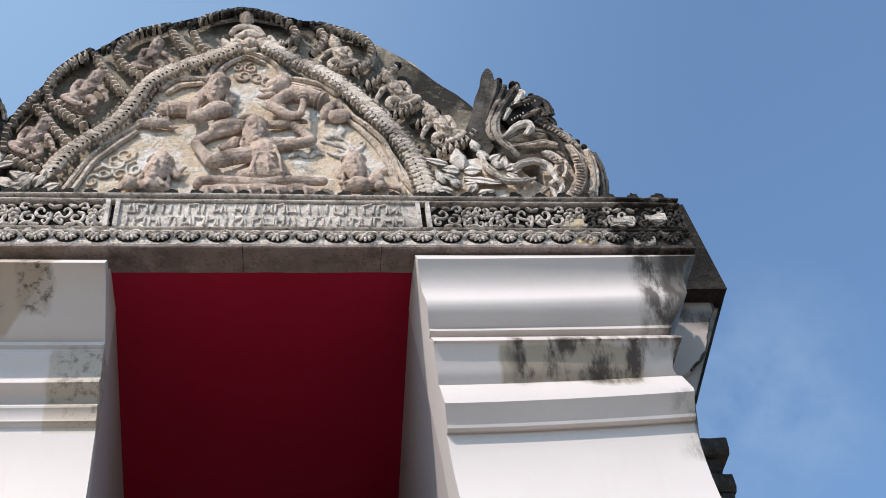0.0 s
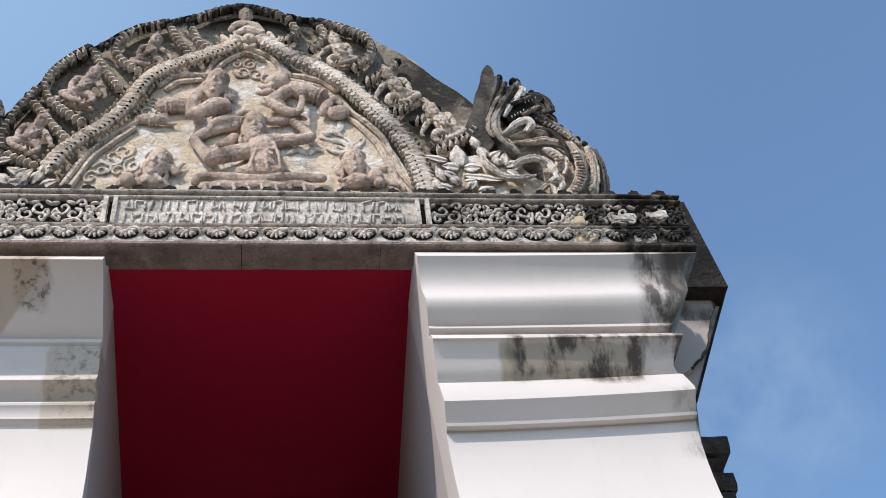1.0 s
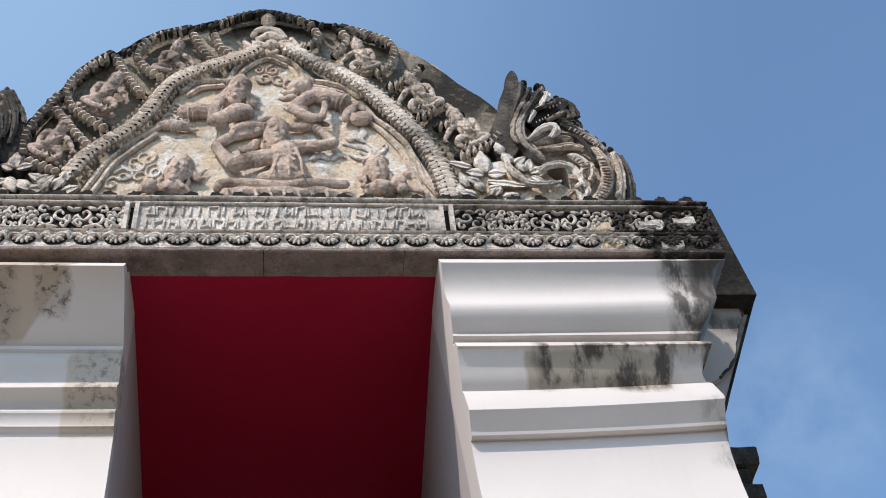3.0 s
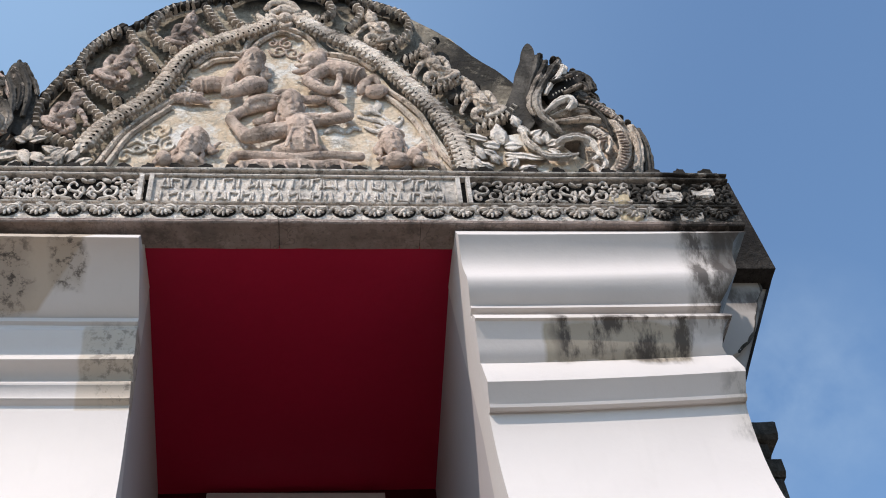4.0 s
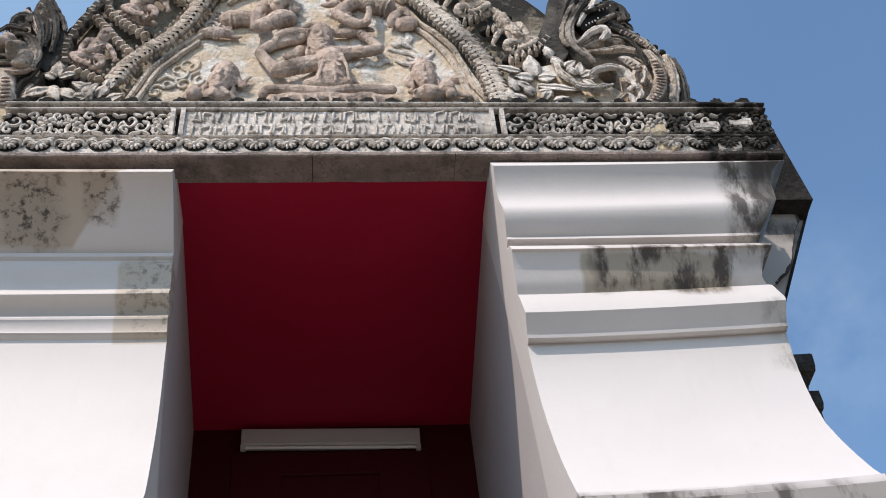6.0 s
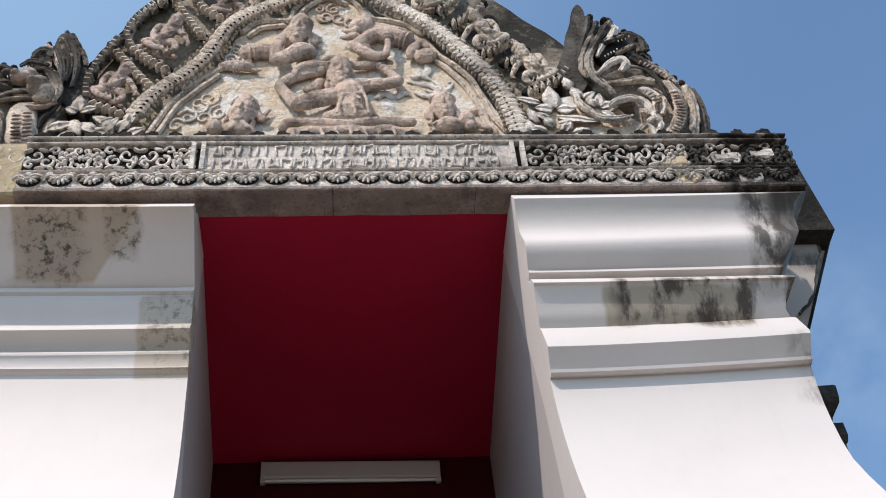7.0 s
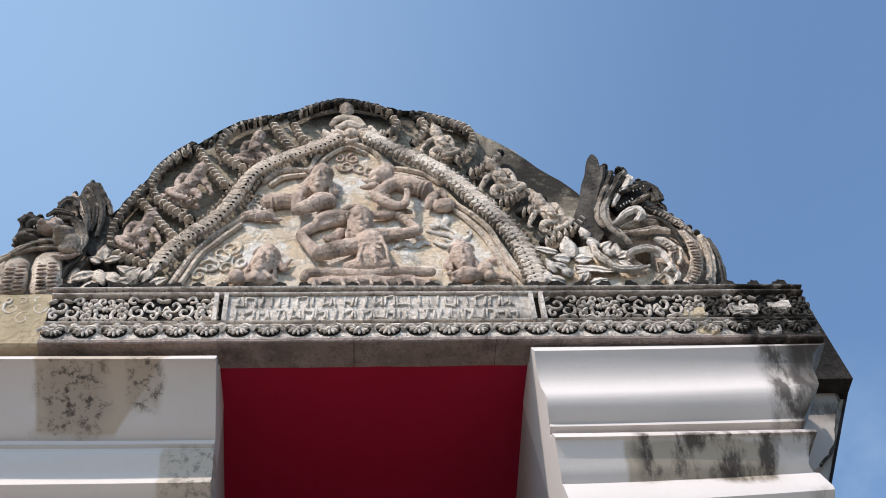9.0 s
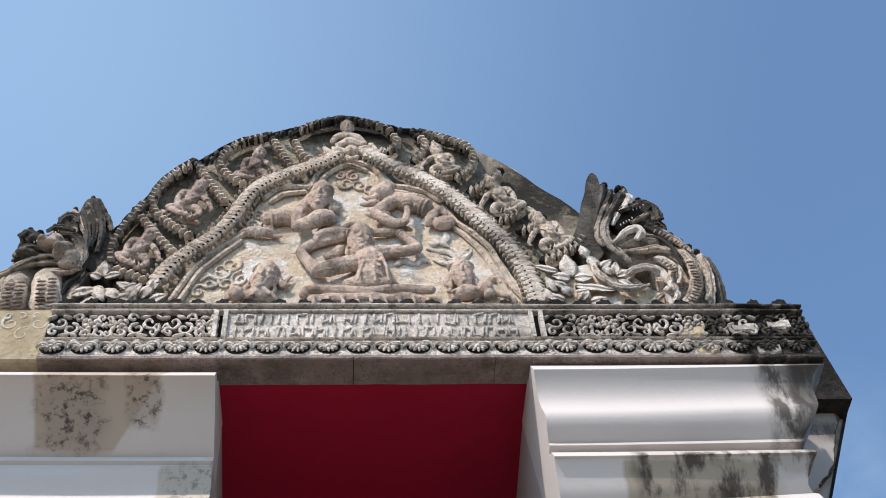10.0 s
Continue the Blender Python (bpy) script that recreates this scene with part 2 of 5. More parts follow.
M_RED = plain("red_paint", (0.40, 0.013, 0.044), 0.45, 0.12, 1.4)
# Red darkened: the shade deep in the passage is put into the colour.
M_RED_SHADED = plain("shaded_red_paint", (0.055, 0.0015, 0.005), 0.6, 0.15, 2.0)
M_LAMP = plain("lamp_enamel", (0.50, 0.48, 0.47), 0.35, 0.05, 4.0)
M_TUBE = plain("lamp_tube", (0.85, 0.84, 0.82), 0.25, 0.03, 4.0)
M_FLOOR = plain("dark_floor", (0.07, 0.06, 0.055), 0.8, 0.2, 1.5)
M_GROUND = plain("pale_paving", (0.23, 0.20, 0.165), 0.9, 0.2, 1.2)


# ---- mesh helpers ----
class Shape:
    """Vertices and faces gathered for one mesh."""

    def __init__(self):
        self.v, self.f = [], []

    def add(self, v, f):
        k = len(self.v)
        self.v += [tuple(p) for p in v]
        self.f += [tuple(k + i for i in q) for q in f]

    def mesh(self, name, mat, smooth=True, rough=0.0, size=8.0):
        me = bpy.data.meshes.new(name)
        v = self.v
        if rough:
            v = [tuple(Vector(p) + rough * noise.noise_vector(Vector(p) * size)) for p in v]
        me.from_pydata(v, [], self.f)
        me.materials.append(mat)
        bm = bmesh.new()
        bm.from_mesh(me)
        bmesh.ops.recalc_face_normals(bm, faces=bm.faces)
        bm.to_mesh(me)
        bm.free()
        if smooth:
            me.polygons.foreach_set("use_smooth", [True] * len(me.polygons))
            me.set_sharp_from_angle(angle=radians(42))
        return me


def part(name, shape, mat, parent=None, label="", smooth=True, rough=0.0, size=8.0):
    ob = new(name, shape.mesh(name, mat, smooth, rough, size))
    ob.parent = parent
    return tagged(ob, label)


CLOUDS = bpy.data.textures.new("wear", "CLOUDS")
CLOUDS.noise_scale, CLOUDS.noise_depth = 0.03, 3


def worn(ob, voxel=0.013, amount=0.022):
    """Fuses the rolls and swellings of one carving and weathers its skin."""
    r = ob.modifiers.new("fuse", "REMESH")
    r.mode, r.voxel_size, r.use_smooth_shade = "VOXEL", voxel, True
    d = ob.modifiers.new("wear", "DISPLACE")
    d.texture, d.texture_coords, d.strength, d.mid_level = CLOUDS, "LOCAL", amount, 0.5
    return ob


def thing(name, label, category, group="", kind=""):
    return tagged(new(name), label, category, group, kind)


def spline(pts, per=4):
    """A smooth line through points of any dimension."""
    p = [np.array(q, float) for q in pts]
    if len(p) < 3:
        return [p[0] + (p[-1] - p[0]) * i / per for i in range(per + 1)]
    e = [2 * p[0] - p[1]] + p + [2 * p[-1] - p[-2]]
    out = []
    for i in range(1, len(e) - 2):
        a, b, c, d = e[i - 1:i + 3]
        for k in range(per):
            t = k / per
            out.append(0.5 * (2 * b + (c - a) * t + (2 * a - 5 * b + 4 * c - d) * t * t + (3 * b - a - 3 * c + d) * t ** 3))
    out.append(p[-1])
    return out


def tube(s, pts, radii, seg=8, per=4, flat=1.0):
    """A rounded, tapering roll along points (x, y, z). flat: its depth against its width."""
    if isinstance(radii, (int, float)):
        radii = [radii] * len(pts)
    line = spline([(*p, r) for p, r in zip(pts, radii)], per)
    n = len(line)
    rings = []
    first = (line[1] - line[0])[:3]
    last = (line[-1] - line[-2])[:3]
    first, last = first / (np.linalg.norm(first) + 1e-9), last / (np.linalg.norm(last) + 1e-9)
    ext = [np.array([*(line[0][:3] - first * line[0][3] * 0.7), line[0][3] * 0.45])] + line + [np.array([*(line[-1][:3] + last * line[-1][3] * 0.7), line[-1][3] * 0.45])]
    verts, faces = [], []
    for i, q in enumerate(ext):
        d = ext[min(i + 1, len(ext) - 1)][:3] - ext[max(i - 1, 0)][:3]
        d = d / (np.linalg.norm(d) + 1e-9)
        out = np.array([0, -1.0, 0])
        out = out - d * out.dot(d)
        m = np.linalg.norm(out)
        out = np.array([0, 0, 1.0]) if m < 1e-3 else out / m
        side = np.cross(d, out)
        for k in range(seg):
            a = 2 * math.pi * k / seg
            verts.append(q[:3] + q[3] * (math.cos(a) * side + flat * math.sin(a) * out))
    m = len(ext)
    for i in range(m - 1):
        for k in range(seg):
            j = (k + 1) % seg
            faces.append((i * seg + k, i * seg + j, (i + 1) * seg + j, (i + 1) * seg + k))
    faces.append(tuple(range(seg)))
    faces.append(tuple((m - 1) * seg + k for k in range(seg)))
    s.add(verts, faces)


def blob(s, c, r, turn=0.0, nu=10, nv=6):
    """An ellipsoid at c with radii r, turned in the plane of the front by degrees."""
    ca, sa = math.cos(radians(turn)), math.sin(radians(turn))
    verts, faces = [], []
    for i in range(nv + 1):
        b = math.pi * i / nv
        for k in range(nu):
            a = 2 * math.pi * k / nu
            x, y, z = r[0] * math.sin(b) * math.cos(a), r[1] * math.sin(b) * math.sin(a), r[2] * math.cos(b)
            verts.append((c[0] + ca * x - sa * z, c[1] + y, c[2] + sa * x + ca * z))
    for i in range(nv):
        for k in range(nu):
            j = (k + 1) % nu
            faces.append((i * nu + k, i * nu + j, (i + 1) * nu + j, (i + 1) * nu + k))
    s.add(verts, faces)


def box(s, x0, x1, y0, y1, z0, z1):
    v = [(x, y, z) for x in (x0, x1) for y in (y0, y1) for z in (z0, z1)]
    s.add(v, [(0, 1, 3, 2), (4, 6, 7, 5), (0, 4, 5, 1), (2, 3, 7, 6), (0, 2, 6, 4), (1, 5, 7, 3)])


def bar(s, x0, x1, y0, y1, z0, z1, c=0.008):
    """A box whose long front edges are worn off."""
    ring = [(y1, z0), (y0 + c, z0), (y0, z0 + c), (y0, z1 - c), (y0 + c, z1), (y1, z1)]
    xs = [x0 + (x1 - x0) * i / 12 for i in range(13)]
    v = [(x, y, z) for x in xs for y, z in ring]
    f = [(i * 6 + k, i * 6 + (k + 1) % 6, (i + 1) * 6 + (k + 1) % 6, (i + 1) * 6 + k) for i in range(12) for k in range(6)]
    s.add(v, f + [tuple(range(6)), tuple(72 + k for k in range(6))])


def slab(s, outline, y0, y1):
    """An upright plate: outline of (x, z), front at y0, back at y1."""
    n = len(outline)
    v = [(x, y0, z) for x, z in outline] + [(x, y1, z) for x, z in outline]
    s.add(v, [tuple(range(n)), tuple(range(2 * n - 1, n - 1, -1))] + [(i, (i + 1) % n, n + (i + 1) % n, n + i) for i in range(n)])


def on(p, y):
    """A place of the carving, shifted along the camera's line of sight as it stands out."""
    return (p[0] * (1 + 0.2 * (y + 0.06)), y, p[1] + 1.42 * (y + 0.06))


def lerp(x, pairs):
    return float(np.interp(x, [a for a, _ in pairs], [b for _, b in pairs]))


# ---- ground ----
g = Shape()
g.add([(-2500, -2500, 0), (2500, -2500, 0), (2500, 2500, 0), (-2500, 2500, 0)], [(0, 1, 2, 3)])
tagged(part("ground", g, M_GROUND, smooth=False), "pale dusty paving before the temple gate", "ground", kind="structure")


# ---- piers with their cornice and flared neck ----
RIGHT_RUNS = [
    ("top_fillet", [(-0.02, 7.300), (-0.02, 7.268), (-0.165, 7.268), (-0.186, 7.230), (-0.214, 7.180), (-0.218, 7.175)]),
    ("upper_cove", [(-0.218, 7.175), (-0.200, 7.150), (-0.180, 7.117), (-0.160, 7.080), (-0.146, 7.042), (-0.138, 7.004), (-0.138, 6.966), (-0.146, 6.928), (-0.160, 6.888), (-0.172, 6.856), (-0.176, 6.830), (-0.170, 6.803), (-0.155, 6.772), (-0.130, 6.738), (-0.105, 6.712), (-0.080, 6.690)]),
    ("thin_fillet", [(-0.080, 6.690), (-0.092, 6.684), (-0.095, 6.664), (-0.040, 6.654), (-0.045, 6.628)]),
    ("middle_fillet", [(-0.045, 6.628), (-0.082, 6.622), (-0.104, 6.590), (-0.124, 6.552), (-0.105, 6.546)]),
    ("middle_cove", [(-0.105, 6.546), (-0.092, 6.520), (-0.078, 6.494), (-0.064, 6.468), (-0.052, 6.442), (-0.042, 6.416), (-0.032, 6.392), (-0.020, 6.368), (-0.004, 6.345), (0.012, 6.325)]),
    ("lower_slope", [(0.012, 6.325), (-0.004, 6.300), (-0.040, 6.165), (-0.046, 6.135)]),
    ("lower_fascia", [(-0.046, 6.135), (-0.030, 6.118), (0.030, 6.035), (0.020, 6.028), (0.026, 6.010), (0.048, 6.002)]),
    ("neck", [(0.030, 6.016), (0.072, 6.010), (0.078, 5.960), (0.078, 5.840), (0.070, 5.720), (0.050, 5.580), (0.018, 5.430), (-0.026, 5.280), (-0.085, 5.130), (-0.155, 4.985), (-0.229, 4.850), (-0.300, 4.760)]),
    ("ledge", [(-0.310, 4.765), (-0.318, 4.725), (-0.350, 4.700), (-0.355, 4.400), (-0.260, 4.350)]),
    ("shaft", [(-0.16, 4.350), (-0.16, 0.0)]),
]
LEFT_RUNS = [
    ("top_fillet", [(-0.02, 7.300), (-0.02, 7.232), (-0.160, 7.222), (-0.180, 7.190), (-0.202, 7.154), (-0.202, 7.150)]),
    ("upper_cove", [(-0.202, 7.150), (-0.165, 7.138), (-0.105, 7.096), (-0.045, 7.046), (0.005, 6.995), (0.050, 6.946), (0.090, 6.902), (0.128, 6.866), (0.165, 6.840)]),
    ("thin_fillet", [(0.165, 6.840), (0.148, 6.830), (0.145, 6.800), (0.165, 6.785), (0.166, 6.765)]),
    ("middle_cove", [(0.166, 6.765), (0.148, 6.735), (0.158, 6.690), (0.176, 6.640), (0.188, 6.590), (0.184, 6.560), (0.160, 6.535), (0.155, 6.512), (0.170, 6.502)]),
    ("under_cove", [(0.170, 6.502), (0.215, 6.478), (0.258, 6.444), (0.264, 6.428)]),
    ("lower_slope", [(0.264, 6.428), (0.230, 6.410), (0.212, 6.385), (0.214, 6.370)]),
    ("lower_fascia", [(0.214, 6.370), (0.222, 6.358), (0.240, 6.305), (0.237, 6.290), (0.258, 6.272)]),
    ("neck", [(0.242, 6.280), (0.268, 6.262), (0.270, 6.160), (0.266, 6.050), (0.255, 5.940), (0.235, 5.810), (0.200, 5.660), (0.150, 5.500), (0.080, 5.330), (0.000, 5.160), (-0.080, 5.010), (-0.150, 4.910)]),
    ("ledge", [(-0.160, 4.915), (-0.168, 4.880), (-0.200, 4.850), (-0.205, 4.580), (-0.100, 4.530)]),
    ("shaft", [(-0.05, 4.530), (-0.05, 0.0)]),
]
IN_RIGHT = [(0, 1.09), (4.85, 1.09), (5.28, 1.074), (6.04, 1.040), (6.32, 1.020), (6.72, 0.985), (7.25, 0.944)]
IN_LEFT = [(0, 0.885), (4.95, 0.885), (5.27, 0.905), (5.56, 0.920), (5.81, 0.930), (6.10, 0.940), (7.25, 0.943)]
OUT_RIGHT = [(0, 2.54), (4.85, 2.535), (5.3, 2.495), (6.06, 2.52), (6.17, 2.53), (6.22, 2.585), (6.30, 2.50), (6.36, 2.45), (6.48, 2.47), (6.54, 2.49), (6.56, 2.55), (6.61, 2.53), (6.64, 2.49), (6.69, 2.50), (6.75, 2.56), (6.84, 2.63), (6.95, 2.66), (7.05, 2.66), (7.13, 2.68), (7.17, 2.72), (7.23, 2.78), (7.3, 2.78)]
OUT_LEFT = [(0, 3.4), (8, 3.4)]
RISE = [(0, 0.075), (5.0, 0.075), (6.0, 0.06), (6.2, 0.07), (6.3, 0.06), (6.42, 0.04), (6.55, 0.015), (6.62, 0.005), (6.72, 0.03), (6.82, 0.055), (7.0, 0.05), (7.2, 0.03), (7.3, 0.0)]


def pier(name, side, mat, runs, inner, outside, label):
    top = thing(name, label, "gate pier", kind="structure")
    for run, prof in runs:
        s = Shape()
        nx = 22
        verts, faces = [], []
        for y, z in prof:
            xi, outer = lerp(z, inner), lerp(z, outside)
            ring = [(xi, 0.34, z)]
            for i in range(nx + 1):
                u = i / nx
                x = xi + (outer - xi) * u
                wob = 0.004 * noise.noise(Vector((x * 1.7 * side, z * 0.6, 3.0)))
                ring.append((x, y + wob, z + lerp(z, RISE) * u ** 1.6 + 0.5 * wob))
            ring.append((outer, 0.9, z + lerp(z, RISE)))
            verts += [(side * a, b, c) for a, b, c in ring]
        w = nx + 3
        for r in range(len(prof) - 1):
            for i in range(w - 1):
                faces.append((r * w + i, r * w + i + 1, (r + 1) * w + i + 1, (r + 1) * w + i))
        s.add(verts, faces)
        part(run, s, mat, top)
    return top


pier("wall_right", 1, M_RIGHT, RIGHT_RUNS, IN_RIGHT, OUT_RIGHT, "white limewashed gate pier with stepped cornice and flared neck, stained by mould")
pier("wall_left", -1, M_LEFT, LEFT_RUNS, IN_LEFT, OUT_LEFT, "white limewashed gate pier with stepped cornice, patched with bare plaster")

# ---- passage ----
BACK_X = {1: [(0, 1.06), (5.0, 1.05), (7.3, 1.012)], -1: [(0, 1.04), (5.0, 1.05), (7.3, 1.062)]}
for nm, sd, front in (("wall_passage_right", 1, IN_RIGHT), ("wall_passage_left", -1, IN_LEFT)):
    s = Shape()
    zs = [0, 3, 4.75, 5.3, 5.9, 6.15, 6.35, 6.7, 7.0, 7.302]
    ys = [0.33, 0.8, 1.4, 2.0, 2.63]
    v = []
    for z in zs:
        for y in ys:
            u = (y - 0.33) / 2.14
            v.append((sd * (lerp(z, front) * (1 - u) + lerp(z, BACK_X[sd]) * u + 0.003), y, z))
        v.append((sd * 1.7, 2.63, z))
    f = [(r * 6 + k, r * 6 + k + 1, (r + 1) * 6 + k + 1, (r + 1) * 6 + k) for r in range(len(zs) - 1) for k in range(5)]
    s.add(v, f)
    tagged(part(nm, s, M_INNER, smooth=False), "white plaster wall of the gate passage, its shade put into the colour", "wall", kind="structure")
# Unseen floor, added dark so that little light bounces into the passage.
s = Shape()
box(s, -1.2, 1.2, 0.1, 2.62, 0.0, 0.12)
tagged(part("floor", s, M_FLOOR, smooth=False), "unseen dark floor added to cut bounced light in the gate passage", "floor", kind="structure")
s = Shape()
s.add([(-1.3, 0.0, 7.303), (1.3, 0.0, 7.303), (1.3, 2.63, 7.303), (-1.3, 2.63, 7.303), (-1.3, 0.0, 7.5), (1.3, 0.0, 7.5), (1.3, 2.63, 7.5), (-1.3, 2.63, 7.5)],
      [(0, 1, 2, 3), (4, 5, 6, 7), (0, 1, 5, 4), (1, 2, 6, 5), (2, 3, 7, 6), (3, 0, 4, 7)])
tagged(part("ceiling", s, M_RED, smooth=False), "deep red painted ceiling of the gate passage", "ceiling", kind="structure")
back = thing("wall_back", "red painted wall with a recessed door frame, passage shade put into its colour", "wall", kind="structure")
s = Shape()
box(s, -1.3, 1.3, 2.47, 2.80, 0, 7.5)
part("panel", s, M_RED_SHADED, back, smooth=False)
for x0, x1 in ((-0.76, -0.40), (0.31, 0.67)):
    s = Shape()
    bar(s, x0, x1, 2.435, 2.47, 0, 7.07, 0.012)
    part("door_post", s, M_RED_SHADED, back, smooth=False)
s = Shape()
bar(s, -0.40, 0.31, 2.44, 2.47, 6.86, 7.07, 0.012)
part("door_head", s, M_RED_SHADED, back, smooth=False)

lamp = thing("fluorescent_lamp", "white fluorescent batten lamp, unlit, under the red ceiling", "lamp")
LAMP_TILT = -0.022


def tipped(s):
    """Shears the lamp so that it looks level in the camera's view."""
    s.v = [(x, y, z + LAMP_TILT * x) for x, y, z in s.v]
    return s


s = Shape()
bar(s, -0.70, 0.62, 2.385, 2.466, 7.085, 7.235, 0.012)
part("housing", tipped(s), M_LAMP, lamp, smooth=False)
s = Shape()
tube(s, [(-0.66, 2.405, 7.068), (0.58, 2.405, 7.068)], 0.013, 8, 2)
part("tube", tipped(s), M_TUBE, lamp, "white glass tube")
for x in (-0.685, 0.605):
    s = Shape()
    bar(s, x - 0.018, x + 0.018, 2.388, 2.425, 7.045, 7.090, 0.006)
    part("tube_holder", tipped(s), M_LAMP, lamp)

for nm, x0, x1 in (("wall_core_right", 1.16, 2.42), ("wall_core_left", -3.36, -1.12)):
    s = Shape()
    box(s, x0, x1, 0.36, 2.62, 0.0, 7.29)
    tagged(part(nm, s, M_INNER, smooth=False), "plain plastered mass of the gate behind the pier", "wall", kind="structure")
s = Shape()
box(s, -3.36, 2.30, 0.36, 2.8, 7.505, 7.76)
tagged(part("roof_slab", s, M_DARK, smooth=False), "dark weathered slab over the gate", "roof", kind="structure")

# ---- set-back body behind the right pier ----
body = thing("wall_body", "set-back body of the gate with a black-stained cornice", "wall", kind="structure")
CURVE = [tuple(q) for q in spline([(3.253, 7.798), (3.258, 7.745), (3.251, 7.692), (3.214, 7.622), (3.182, 7.553), (3.158, 7.485), (3.133, 7.413), (3.101, 7.33), (3.069, 7.259), (3.023, 7.195), (2.98, 7.153), (2.923, 7.09)], 3)]
RIM = [(3.446, 7.96), (3.223, 7.496), (2.988, 7.001), (2.916, 6.844)]
s = Shape()
slab(s, [(1.62, RIM[0][1])] + [(x - 0.012, z) for x, z in RIM] + [(2.70, 5.6), (2.70, 0.0), (1.62, 0.0)], 0.80, 2.5)
part("rear_wall", s, M_BODY, body, smooth=False, rough=0.004)
s = Shape()
slab(s, RIM + [(x - 0.022, z) for x, z in RIM[::-1]], 0.792, 2.5)
part("rim", s, M_BLACK, body, "thin dark strip along the outer edge", smooth=False)
s = Shape()
slab(s, [(1.62, 7.764)] + CURVE + [(2.60, CURVE[-1][1] - 0.2), (2.60, 0.0), (1.62, 0.0)], 0.74, 0.80)
part("side_cornice", s, M_BODY, body, rough=0.004)
s = Shape()
tube(s, [(x, 0.744, z) for x, z in CURVE], [0.013 - 0.006 * (0.2 < i / len(CURVE) < 0.7) for i in range(len(CURVE))], 6, 1, 0.6)
part("stained_edge", s, M_DARK, body, "dark contour along the moulding edge", rough=0.006, size=14)
s = Shape()
slab(s, [(1.62, 7.765), (3.345, 7.765), (3.262, 8.74), (1.62, 8.74)], 0.60, 2.5)
part("fascia", s, M_BLACK, body, "black-stained fascia", rough=0.008)
for x0, x1, y0, z0, z1 in ((2.6, 3.27, 1.28, 6.80, 6.955), (2.6, 3.19, 1.33, 6.66, 6.80), (2.6, 3.235, 1.31, 6.50, 6.66), (2.6, 3.205, 1.33, 6.18, 6.50)):
    s = Shape()
    bar(s, x0, x1, y0, 2.4, z0, z1, 0.03)
    part("rear_moulding", s, M_DARK, body, rough=0.012)

# ---- carved frieze over the opening ----
frieze = thing("frieze", "carved grey stucco frieze with rosettes, scroll panels and an inscribed panel", "frieze", kind="structure")
FX0, FX1 = -2.0, 2.79
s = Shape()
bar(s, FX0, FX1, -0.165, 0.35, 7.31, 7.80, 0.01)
part("backing", s, M_BLACK, frieze, "black ground of the frieze, mould and recess shade in one colour", rough=0.004)
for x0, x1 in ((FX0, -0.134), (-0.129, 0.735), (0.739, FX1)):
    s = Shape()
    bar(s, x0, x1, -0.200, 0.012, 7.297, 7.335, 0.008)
    part("underside", s, M_UNDER, frieze, "brown underside slab", rough=0.005)
for z0, z1, y in ((7.742, 7.760, -0.212), (7.782, 7.800, -0.225), (7.484, 7.498, -0.205), (7.446, 7.460, -0.205)):
    s = Shape()
    bar(s, FX0, FX1, y, -0.16, z0, z1, 0.006)
    part("rail", s, M_FRIEZE, frieze, rough=0.006, size=12)
s = Shape()
bar(s, -0.915, 0.985, -0.190, -0.16, 7.502, 7.740, 0.006)
part("inscription_panel", s, M_PALE, frieze, "pale grey panel with worn raised letter strokes")
for x in (-0.985, -0.925, 0.995, 1.060):
    s = Shape()
    bar(s, x - 0.014, x + 0.014, -0.212, -0.16, 7.485, 7.760, 0.006)
    part("panel_edge", s, M_PALE, frieze)

# ---- tympanum ----
tymp = thing("tympanum", "domed gable plate of weathered stucco with a carved field", "tympanum", kind="structure")
OUT = [(-1.707, 7.934), (-1.792, 8.595), (-1.760, 8.837), (-1.658, 9.106), (-1.503, 9.484), (-1.280, 9.759), (-1.043, 10.032), (-0.608, 10.234), (-0.430, 10.365), (-0.210, 10.444), (0.053, 10.359), (0.395, 10.240), (0.828, 10.003), (1.114, 9.705), (1.347, 9.380), (1.560, 9.072), (1.570, 8.619), (1.476, 7.935)]
OUT = [(on(q, 0.055)[0], on(q, 0.055)[2] - (0.035 if q[1] > 8.7 else 0)) for q in spline(OUT, 3)]
s = Shape()
slab(s, OUT, 0.055, 0.55)
part("plate", s, M_PLATE, tymp, rough=0.01)
s = Shape()
slab(s, [(0.776, 10.062), (0.861, 10.309), (0.936, 10.293), (1.058, 10.189), (1.179, 10.087), (1.271, 9.918), (1.226, 9.695)], 0.20, 0.60)
part("rear_plate", s, M_YELLOW, tymp, "bare ochre back of the gable", rough=0.01)
s = Shape()
FIELD = [(-1.394, 7.865), (-1.326, 8.039), (-1.201, 8.405), (-0.911, 8.838), (-0.775, 9.236), (-0.493, 9.453), (-0.370, 9.662), (-0.153, 9.813), (0.073, 9.670), (0.188, 9.433), (0.478, 9.253), (0.698, 8.819), (0.905, 8.449), (1.065, 7.982), (1.069, 7.864)]
slab(s, [(on(q, 0.0)[0], on(q, 0.0)[2]) for q in spline(FIELD, 3)], -0.002, 0.1)
part("field", s, M_FIELD, tymp, "ochre and white plaster field behind the carved figures", rough=0.012)

s = Shape()
slab(s, [(1.146, 7.934), (1.200, 8.226), (1.377, 8.419), (1.546, 8.472), (1.737, 8.421), (1.859, 8.228), (1.974, 8.104), (1.953, 7.935)], -0.045, 0.1)
part("corner_ground", s, M_FIELD, tymp, "bare ochre ground at the gable's foot", rough=0.012)

